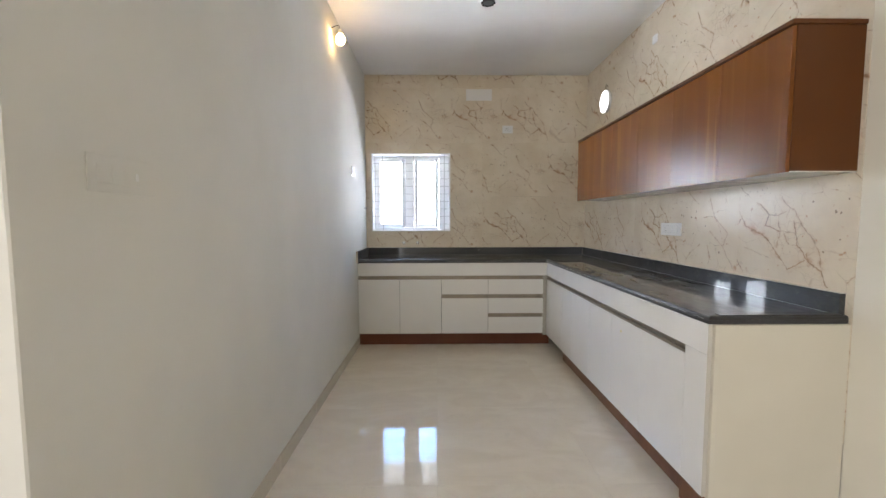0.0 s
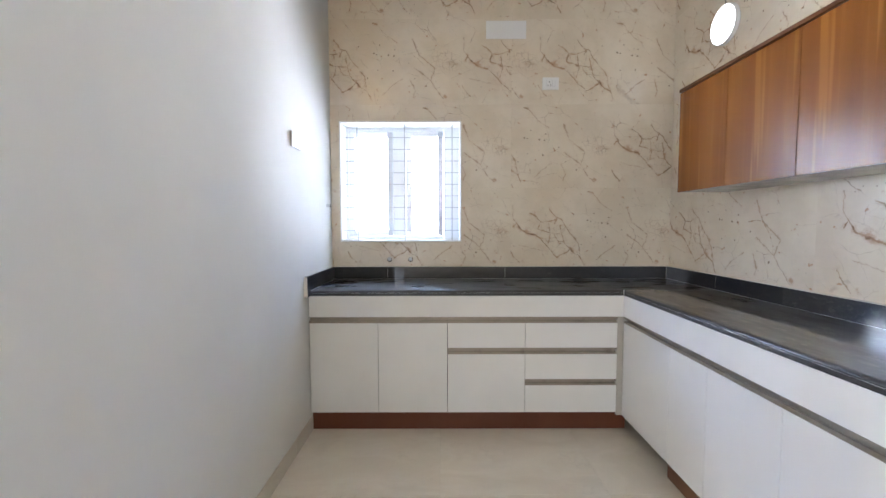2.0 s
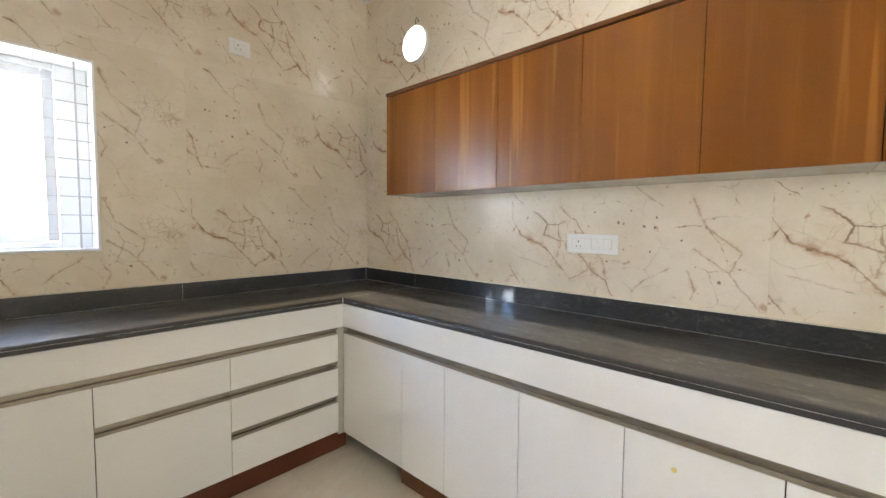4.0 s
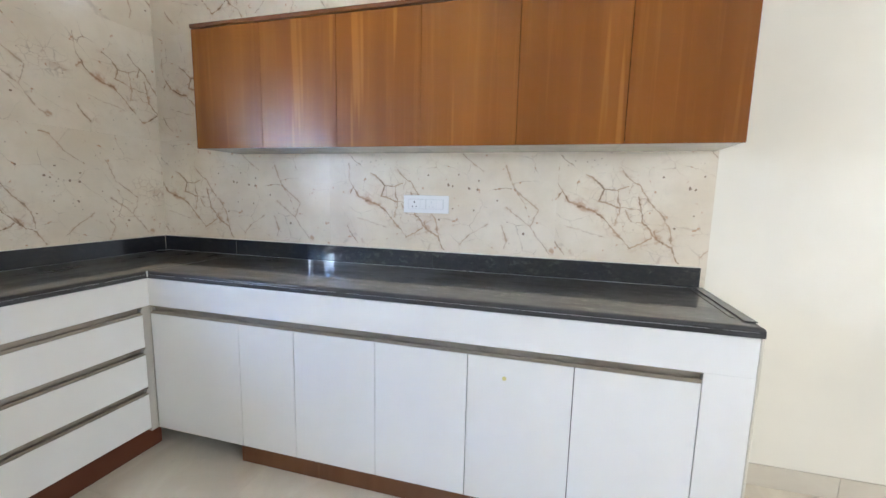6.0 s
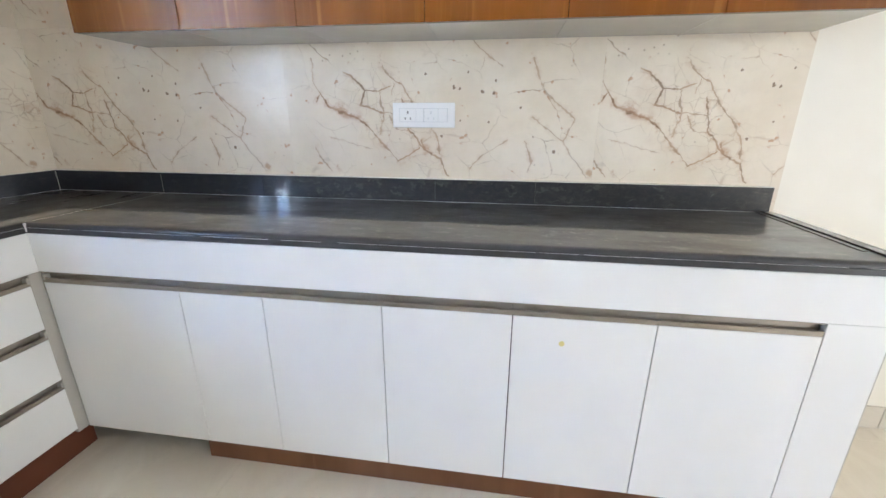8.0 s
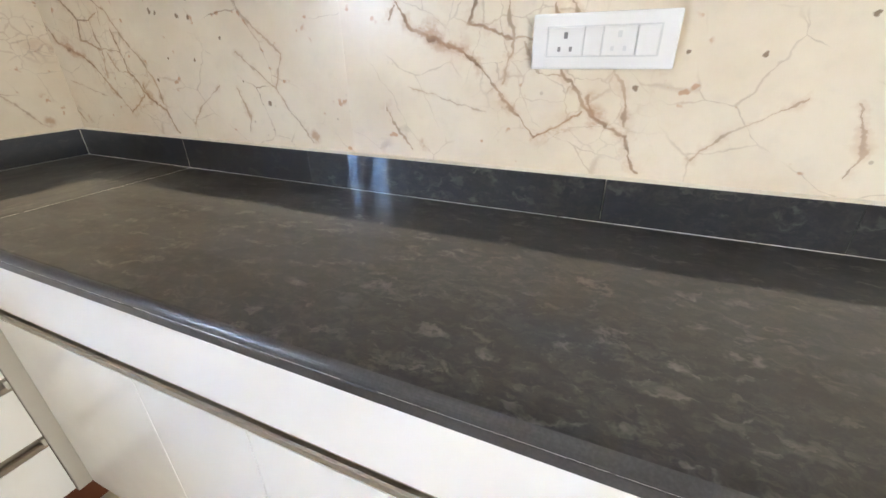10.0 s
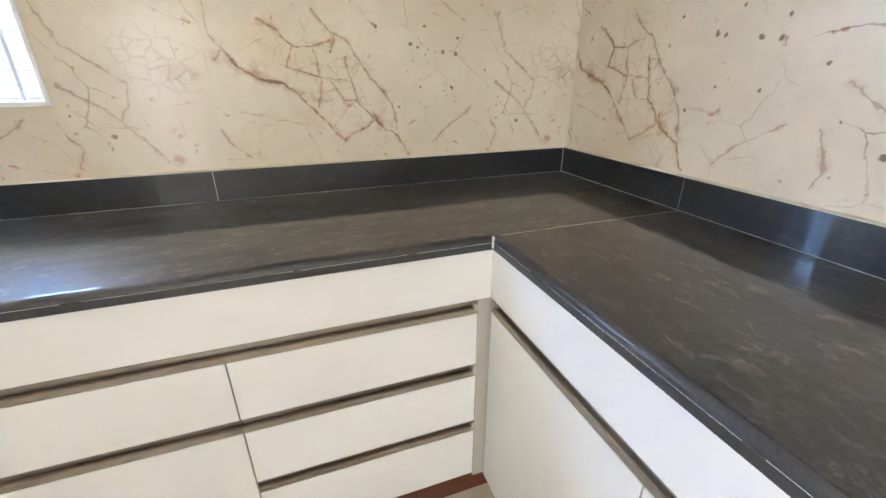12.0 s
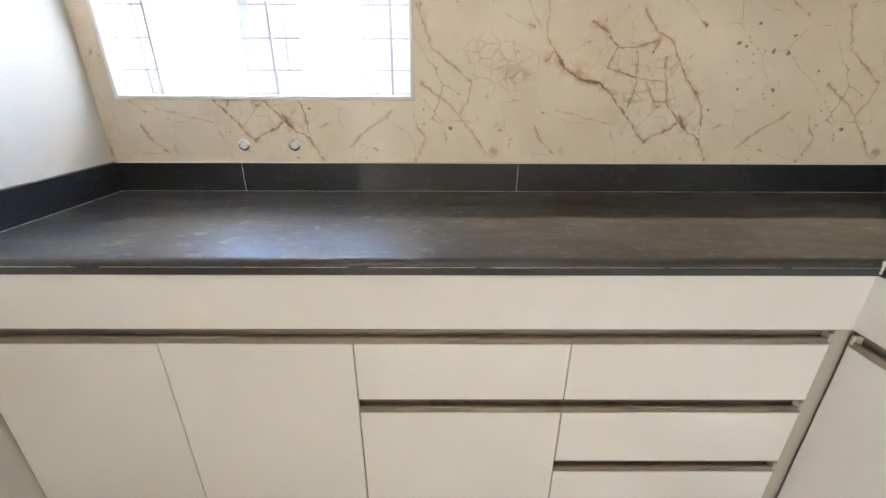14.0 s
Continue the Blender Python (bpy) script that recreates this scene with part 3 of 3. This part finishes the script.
part("end_strip", slab(XE + 0.09, XR - 0.022, 2.062, 2.076, TOP, TOP + 0.002, "x", 0.0008), GRANITE, worktop)
rng = random.Random(4)


def filler(x0, x1, y0, y1, z, axis, most=0.5, w0=0.0005, w1=0.0010, gap=0.012):
    """Broken white filler line along a joint, dash by dash."""
    a, b = (x0, x1) if axis == "x" else (y0, y1)
    s = a
    while s < b - 0.01:
        e = min(b, s + rng.uniform(0.08, most))
        w = rng.uniform(w0, w1)
        if axis == "x":
            bm = box(s, e, y0 - w, y0 + w, z - w, z + w)
        else:
            bm = box(x0 - w, x0 + w, s, e, z - w, z + w)
        part("joint_filler", bm, WHITE_GROUT, worktop)
        s = e + rng.uniform(0.001, gap)


filler(XL + 0.02, XR - UP, YB - 0.0205, 0, TOP, "x", 0.35, 0.0003, 0.0007)
filler(XL + 0.0205, 0, YE, YB - 0.02, TOP, "y", 0.4, 0.0004, 0.0009)
filler(XR - UP - 0.0005, 0, 2.05, YB - 0.02, TOP, "y", 0.6, 0.0004, 0.0009)
filler(XE + 0.02, XR - UP, YE - 0.0003, 0, TOP - 0.0001, "x", 0.5, 0.0003, 0.0006)
filler(XL + 0.01, XE, YE + 0.0006, 0, UNDER + 0.0172, "x", 0.4, 0.0003, 0.0005, 0.05)
filler(XE + 0.0006, 0, 2.03, YE, UNDER + 0.0172, "y", 0.4, 0.0003, 0.0005, 0.05)
for x in (-0.3735, 0.4875):
    part("joint_filler", box(x - 0.0004, x + 0.0004, YB - 0.0203, YB - 0.019, TOP, 0.965), WHITE_GROUT, worktop)
for y in (4.4455,):
    part("joint_filler", box(XR - UP - 0.0002, XR - UP + 0.001, y - 0.0002, y + 0.0002, TOP, 0.965), GROUT, worktop)
part("joint_filler", box(XR - UP - 0.0012, XR - UP, YB - 0.0212, YB - 0.02, TOP, 0.964), WALL_GROUT, worktop)
part("joint_filler", box(XE - 0.003, XE + 0.003, YE - 0.003, YE + 0.003, UNDER + 0.004, TOP - 0.001, 0.001, 1), WHITE_GROUT, worktop)
part("joint_filler", box(XL + 0.02, XR - 0.02, YB - 0.019, YB - 0.001, 0.9648, 0.9665), WALL_GROUT, worktop, "cream filler on the upstand top")
part("joint_filler", box(XR - UP + 0.002, XR - 0.001, 2.03, YB - 0.02, 0.9648, 0.9665), WALL_GROUT, worktop, "cream filler on the upstand top")

# ---- base cabinets ----
DOOR = 0.018
H1A, H1B = 0.676, 0.712              # upper handle channel, z range
BOTTOM_B, BOTTOM_R = 0.12, 0.105


def channel(axis, face, a, b, z0, z1, parent, into):
    """Bronze aluminium finger-pull channel: open C with a lipped lower rail."""
    s = into
    pts = [(face + s * 0.001, z1), (face + s * 0.0255, z1), (face + s * 0.0255, z0), (face + s * 0.001, z0), (face + s * 0.001, z0 + 0.013),
           (face + s * 0.005, z0 + 0.015), (face + s * 0.007, z0 + 0.010), (face + s * 0.020, z0 + 0.009), (face + s * 0.023, z1 - 0.008), (face + s * 0.012, z1 - 0.003), (face + s * 0.001, z1 - 0.002)]
    return part("handle_channel", profile(pts, axis, a, b), BRONZE, parent, "bronze aluminium finger-pull channel")


def back_unit(x0, x1, fronts, label):
    """A unit of the back run; fronts: (z0, z1, name)."""
    u = thing("base_cabinet", ((x0 + x1) / 2, 4.72, 0.0), label, "cabinet", "base cabinets under the worktop")
    part("body", box(x0 + 0.001, x1 - 0.001, YF + 0.026, YB - 0.004, BOTTOM_B, UNDER - 0.002), CARCASS, u)
    for z0, z1, nm in fronts:
        part(nm, box(x0 + 0.0016, x1 - 0.0016, YF, YF + DOOR, z0 + 0.001, z1 - 0.001), WHITE_LAM, u)
    return u


TOPS = H1A
unit = back_unit(XL + 0.004, -0.364, ((BOTTOM_B, TOPS, "door"),), "glossy white base cabinet with one closed door")
channel("x", YF, XL + 0.004, -0.364, H1A, H1B, unit, 1)
unit = back_unit(-0.364, 0.058, ((BOTTOM_B, TOPS, "door"),), "glossy white base cabinet with one closed door")
channel("x", YF, -0.3635, 0.058, H1A, H1B, unit, 1)
unit = back_unit(0.058, 0.531, ((BOTTOM_B, 0.484, "door"), (0.522, TOPS, "drawer_front")), "glossy white base cabinet with a drawer above a door")
channel("x", YF, 0.0585, 0.531, H1A, H1B, unit, 1)
channel("x", YF, 0.0585, 0.531, 0.484, 0.522, unit, 1)
unit = back_unit(0.531, 1.092, ((BOTTOM_B, 0.290, "drawer_front"), (0.327, 0.484, "drawer_front"), (0.522, TOPS, "drawer_front")), "glossy white base cabinet with three closed drawers")
for z0, z1 in ((H1A, H1B), (0.484, 0.522), (0.290, 0.327)):
    channel("x", YF, 0.5315, 1.091, z0, z1, unit, 1)
    part("end_cap", box(1.083, 1.0915, YF - 0.001, YF + 0.02, z0 + 0.006, z1 - 0.008, 0.003, 2), POST, unit, "beige plastic channel end cap")
solo("cabinet_fascia", box(XL + 0.004, XF - 0.0002, YF, YF + DOOR, H1B + 0.001, UNDER - 0.002, 0.0012, 1), WHITE_LAM, (0.15, YF, H1B), "glossy white fascia strip under the worktop", "fascia")
solo("corner_post", box(1.0935, 1.137, YF + 0.004, YF + 0.022, 0.10, H1B, 0.002, 1), POST, (1.11, YF, 0.10), "grey-beige corner filler post between cabinet runs", "filler post")
solo("plinth", box(XL + 0.004, 1.165, YF + 0.034, YF + 0.05, 0.0, BOTTOM_B - 0.002, 0.001, 1), KICK_WOOD, (0.15, YF + 0.034, 0), "reddish-brown laminate plinth under the back cabinets", "plinth")

seams = (4.443, 3.950, 3.672, 3.300, 2.927, 2.552, 2.166)
for i, (y1, y0) in enumerate(zip(seams, seams[1:])):
    u = thing("base_cabinet", (1.4, (y0 + y1) / 2, 0.0), "glossy white base cabinet with one closed door" if i != 4 else "glossy white base cabinet with a small yellow mark on its door", "cabinet", "base cabinets under the worktop")
    part("body", box(XF + 0.026, XR - 0.004, y0 + 0.001, y1 - 0.001, BOTTOM_R + 0.004, UNDER - 0.002), CARCASS, u)
    part("door", box(XF, XF + DOOR, y0 + 0.0016, y1 - 0.0016, BOTTOM_R, H1A - 0.001), WHITE_LAM, u)
    channel("y", XF, y0 + 0.0005, y1, H1A, H1B, u, 1)
    if i == 4:
        part("mark", lathe([(0.0, 0.0), (0.008, 0.0), (0.008, -0.0012), (0.0, -0.0012)], (XF, 2.79, 0.60), "x", 12), YELLOW, u, "small yellow glue mark")
    if i == 0:
        part("end_cap", box(XF - 0.001, XF + 0.02, y1 - 0.009, y1 - 0.0005, H1A + 0.006, H1B - 0.008, 0.003, 2), POST, u, "beige plastic channel end cap")
solo("cabinet_fascia", box(XF, XF + DOOR, 2.022, YF + 0.012, H1B + 0.001, UNDER - 0.002, 0.0012, 1), WHITE_LAM, (XF, 3.3, H1B), "glossy white fascia strip under the worktop", "fascia")
solo("end_panel", box(XF, XF + DOOR, 2.022, 2.1645, 0.105, H1B + 0.0008, 0.0003, 1), WHITE_LAM, (XF, 2.09, 0.105), "glossy white end post of the cabinet run", "panel")
solo("corner_bead", box(XF + 0.001, XF + DOOR + 0.0005, 2.0175, 2.0212, 0.104, UNDER - 0.003, 0.0008, 1), UNDERSIDE, (XF, 2.02, 0.104), "thin grey edge bead at the cabinet run's end", "edge bead")
solo("counter_end_wall", box(XF + DOOR + 0.001, XR + 0.0015, 2.003, 2.14, 0.0, UNDER - 0.002, 0.002, 1), BEIGE_PAINT, (1.4, 2.03, 0), "cream painted masonry end wall carrying the worktop", "counter wall")
solo("plinth", box(XF + 0.032, XF + 0.046, 2.168, 3.99, 0.0, BOTTOM_R - 0.002, 0.001, 1), KICK_TAN, (1.16, 3.0, 0), "brown laminate plinth under the side cabinets", "plinth")
solo("plinth", box(XF - 0.002, XF + DOOR, 2.018, 2.166, 0.0, 0.103, 0.001, 1), KICK_TAN, (1.13, 2.09, 0), "brown laminate plinth block at the run's end", "plinth")

# ---- wall cabinets ----
UX, UZ0, UZ1 = 1.405, 1.458, 2.028
useams = (4.408, 4.014, 3.617, 3.220, 2.815, 2.413, 2.018)
for i, (y1, y0) in enumerate(zip(useams, useams[1:])):
    u = thing("wall_cabinet", (1.55, (y0 + y1) / 2, UZ0), "brown teak-laminate wall cabinet with one closed door", "cabinet", "wall cabinets over the worktop")
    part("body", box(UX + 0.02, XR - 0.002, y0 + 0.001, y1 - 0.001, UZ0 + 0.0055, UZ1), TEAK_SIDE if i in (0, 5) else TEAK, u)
    part("bottom_panel", box(UX + 0.0185, XR - 0.002, y0 + 0.001, y1 - 0.001, UZ0 + 0.001, UZ0 + 0.005), UNDERSIDE, u, "pale laminate underside")
    part("door", box(UX, UX + DOOR, y0 + 0.0009, y1 - 0.0009, UZ0, UZ1 - 0.004, 0.001, 1), TEAK, u)
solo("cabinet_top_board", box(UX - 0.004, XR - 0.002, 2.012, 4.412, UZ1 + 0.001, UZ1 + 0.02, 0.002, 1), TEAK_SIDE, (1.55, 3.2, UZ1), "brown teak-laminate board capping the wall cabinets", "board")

# ---- wall fixtures ----


def plate(axis, at, w, h, modules, label, category, depth=0.012, face=None, inner=None):
    """A switch plate: raised rim, insert and rockers or socket. axis: the wall's normal, -y, -x or +x."""
    cx, cy, cz = at
    th = thing("switch_plate" if modules else "blank_plate", at, label, category)

    def slabbed(u0, u1, z0, z1, d0, d1, bevel):
        if axis == "-y":
            return box(cx + u0, cx + u1, cy - d1, cy - d0, cz + z0, cz + z1, bevel, 2)
        s = -1 if axis == "-x" else 1
        xs = sorted((cx + s * d0, cx + s * d1))
        ys = sorted((cy + s * u0, cy + s * u1))
        return box(xs[0], xs[1], ys[0], ys[1], cz + z0, cz + z1, bevel, 2)

    part("cover", slabbed(-w / 2, w / 2, -h / 2, h / 2, 0, depth, 0.004), face or PLASTIC, th)
    n = len(modules)
    if n:
        part("insert", slabbed(-w / 2 + 0.026, w / 2 - 0.026, -h / 2 + 0.02, h / 2 - 0.02, depth - 0.001, depth + 0.001, 0.0005), inner or PLASTIC_GREY, th)
    span = w - 0.056
    total = sum(m[1] for m in modules) or 1
    u = -span / 2
    for kind, share in modules:
        wide = span * share / total
        ob = part("rocker" if kind == "rocker" else "socket", slabbed(u + 0.0012, u + wide - 0.0012, -h / 2 + 0.022, h / 2 - 0.022, depth, depth + (min(0.005, depth * 0.5) if kind == "rocker" else 0.002), 0.001), face or PLASTIC, th)
        if kind == "socket":
            for du, dz, r in ((0, 0.010, 0.0034), (-0.010, -0.012, 0.0026), (0.010, -0.012, 0.0026)):
                part("pin_hole", slabbed(u + wide / 2 + du - r, u + wide / 2 + du + r, dz - r * 1.5, dz + r * 1.5, depth + 0.0018, depth + 0.0026, 0.0004), SLOT if u < 0 else PLASTIC_GREY, ob)
        u += wide
    return th


plate("-x", (XR, 3.282, 1.204), 0.240, 0.090, (("socket", 1.45), ("rocker", 0.7), ("socket", 1.25), ("rocker", 0.8)), "white modular plate with two sockets and switches", "switch plate")
plate("-y", (0.808, YB, 2.285), 0.118, 0.086, (("socket", 2), ("rocker", 1)), "white socket plate on the tiled back wall", "switch plate")
plate("-y", (0.486, YB, 2.663), 0.288, 0.126, (), "white rectangular blanking plate over a vent hole", "vent cover", 0.006)
plate("+x", (XL, 4.285, 1.735), 0.12, 0.086, (("socket", 2), ("rocker", 1)), "white switch plate on the painted wall", "switch plate")
side_plate = plate("+x", (XL, 1.465, 1.382), 0.22, 0.09, (("rocker", 1), ("rocker", 1), ("rocker", 1), ("rocker", 1)), "dusty off-white modular switch plate on the painted wall", "switch plate", 0.004, WALL_PAINT, WALL_PAINT)
part("indicator", box(XL + 0.006, XL + 0.0085, 1.500, 1.510, 1.372, 1.392, 0.001, 1), PLASTIC, side_plate, "small glossy white indicator window")
plate("-x", (XR, 3.588, 2.656), 0.06, 0.06, (), "small white blanking plate high on the tiled wall", "blank plate")

for x in (-0.363, -0.207):
    p = thing("water_point", (x, YB, 1.018), "capped chrome water pipe outlet in the tiled wall", "pipe outlet", "water outlets over the sink place")
    part("flange", lathe([(0.018, 0.0), (0.018, -0.003), (0.013, -0.005), (0.013, 0.0)], (x, YB, 1.018), "y", 20), CHROME, p, smooth=False)
    part("cap", lathe([(0.0, -0.016), (0.008, -0.015), (0.0115, -0.010), (0.0115, 0.0), (0.0, 0.0)], (x, YB, 1.018), "y", 16), PLASTIC_GREY, p, "white plastic pipe cap")
p = thing("pipe_stub", (XL, 4.875, 1.408), "small capped pipe stub in the painted wall", "pipe outlet")
part("cap", lathe([(0.0, 0.03), (0.010, 0.03), (0.012, 0.026), (0.012, 0.0), (0.0, 0.0)], (XL, 4.875, 1.408), "x", 14), CHROME, p)

# lit bulbs on the two side walls and the ceiling box
def bulb(at, r, tall, material, wall_x, label):
    b = thing("wall_bulb", at, label, "lamp")
    s = 1 if wall_x < 0 else -1
    outline = [(0.0, -tall * 0.5), (r * 0.5, -tall * 0.46), (r * 0.85, -tall * 0.32), (r, -tall * 0.1), (r * 0.95, tall * 0.1), (r * 0.7, tall * 0.32), (r * 0.4, tall * 0.46), (0.0, tall * 0.5)]
    part("bulb", lathe(outline, at, "z", 28), material, b, smooth=True)
    top = Vector(at) + Vector((0, 0, tall * 0.5))
    part("holder", lathe([(0.0, -0.01), (0.016, -0.01), (0.018, 0.02), (0.010, 0.035), (0.0, 0.035)], top, "z", 16), PLASTIC_GREY, b)
    part("cable", tube([top + Vector((0, 0, 0.03)), top + Vector((-s * 0.01, 0.0, 0.055)), top + Vector((-s * 0.03, 0.004, 0.06)), Vector((wall_x, at[1] + 0.008, top.z + 0.045))], 0.003), WIRE, b)


bulb((XL + 0.07, 3.59, 2.645), 0.036, 0.085, BULB_WARM, XL, "lit warm bulb on a holder on the painted wall")
at = (XR, 4.462, 2.437)
lamp = thing("round_wall_lamp", at, "lit round white disc lamp hung on the tiled wall", "lamp")
part("rim", lathe([(0.0, 0.0), (0.106, 0.0), (0.113, -0.008), (0.113, -0.026), (0.105, -0.030), (0.105, -0.024), (0.0, -0.024)], at, "x", 40), PLASTIC, lamp)
part("diffuser", lathe([(0.0, -0.0245), (0.1045, -0.0245), (0.1045, -0.029), (0.085, -0.034), (0.0, -0.036)], at, "x", 40), BULB_WHITE, lamp, smooth=True)
part("cable", tube([(XR - 0.012, 4.462, 2.548), (XR - 0.016, 4.464, 2.58), (XR - 0.012, 4.457, 2.605), (XR - 0.004, 4.450, 2.59), (XR, 4.447, 2.575)], 0.003), WIRE, lamp)
p = thing("ceiling_box", (0.40, 3.51, CEIL), "dark open ceiling fan box", "junction box")
part("rim", lathe([(0.055, 0.0), (0.055, -0.006), (0.042, -0.008), (0.042, 0.0)], (0.40, 3.51, CEIL), "z", 8), CARCASS, p)
part("opening", lathe([(0.0, -0.004), (0.044, -0.004), (0.044, -0.001), (0.0, -0.001)], (0.40, 3.51, CEIL), "z", 8), DARK, p)

# ---- tiles: skirting, walls, floor ----
skirt = thing("baseboard", (XL, 3.0, 0), "beige polished tile skirting along the painted wall", "skirting", kind=STRUCT)
y = LEFT_END
while y < YF + 0.03:
    e = min(y + 0.6, YF + 0.03)
    bm = box(XL, XL + 0.009, y + 0.0006, e - 0.0006, 0.0, 0.085, 0.0015, 1)
    part("skirting_tile", uv_flat(bm, lambda c: c.y, lambda c: c.z), SKIRT_TILE, skirt)
    y = e
skirt = thing("baseboard", (XR, 0, 0), "beige polished tile skirting along the white wall", "skirting", kind=STRUCT)
y = 2.02
while y > -4.3:
    bm = box(XR - 0.007, XR + 0.002, max(y - 0.6, -4.6) + 0.0006, y - 0.0006, 0.0, 0.10, 0.0015, 1)
    part("skirting_tile", uv_flat(bm, lambda c: c.y, lambda c: c.z), SKIRT_TILE, skirt)
    y -= 0.6

ROWS_Z = (0.34, 0.94, 1.54, 2.14, 2.74, CEIL)


def wall_tile(wall, axis, a, b, z0, z1, shift):
    """One marble-print tile; a to b along the wall to the right, shift: print metres at a."""
    g = 0.00015
    if axis == "back":
        bm = box(a + g, b - g, YB, YB + TILE + 0.002, z0 + g, z1 - g)
        uv_flat(bm, lambda c: c.x - a + shift, lambda c: c.z - 0.34)
    else:
        bm = box(XR, XR + TILE + 0.002, b + g, a - g, z0 + g, z1 - g)
        uv_flat(bm, lambda c: a - c.y + shift, lambda c: c.z - 0.34)
    part("tile", bm, WALL_TILE, wall)


# print offsets of the tiles, row by row: (left tile, right tile)
BACK = ((0.3, 0.7), (-0.115, 0.0), (-0.115, 0.47), (0.245, 1.01), (0.7, 0.2))
for k, (left, right) in enumerate(BACK):
    z0, z1 = ROWS_Z[k], ROWS_Z[k + 1]
    spans = [(XL, 0.53, left, z0, z1), (0.53, XR, right, z0, z1)]
    if z0 < WZ1 and z1 > WZ0:
        spans = [(XL, WX0 - 0.012, left, z0, z1), (WX1 + 0.012, 0.53, left + WX1 + 0.012 - XL, z0, z1), (0.53, XR, right, z0, z1)]
        at = WX0 - 0.012
        if z0 < WZ0:
            spans.append((at, WX1 + 0.012, left + at - XL, z0, WZ0 - 0.012))
        if z1 > WZ1:
            spans.append((at, WX1 + 0.012, left + at - XL, WZ1 + 0.012, z1))
    for a, b, sh, q0, q1 in spans:
        wall_tile(wall_back, "back", a, b, q0, q1, sh)
RIGHT = ((0.2, 0.5, 0.9), (12.032, 11.898, 12.017), (-0.04, 0.265, 0.657), (-0.10, 0.091, 0.557), (0.5, 0.065, 0.257))
for k, offs in enumerate(RIGHT):
    for (a, b), sh in zip(((YB, 3.835), (3.835, 2.643), (2.643, 2.001)), offs):
        wall_tile(wall_right, "right", a, b, ROWS_Z[k], ROWS_Z[k + 1], sh)

# floor tiles share one mesh
bm = bmesh.new()
S = 0.8
box(0.0003, S - 0.0003, 0.0003, S - 0.0003, -0.0075, 0.0, 0.0004, 1, bm=bm)
uv_flat(bm, lambda c: c.x, lambda c: c.y)
tile_mesh = bpy.data.meshes.new("floor_tile")
bm.to_mesh(tile_mesh)
bm.free()
tile_mesh.materials.append(FLOOR_TILE)
for i in range(-4, 4):
    for j in range(-10, 3):
        x, y = XL + i * S, 3.06 + j * S
        if x + S < HALL_X + 0.3 or (x < XL - 0.1 and y > 3.0):
            continue
        ob = new("tile", tile_mesh)
        ob.parent = floor
        ob.location = Vector((x, y, 0.0)) - Vector(floor.location)
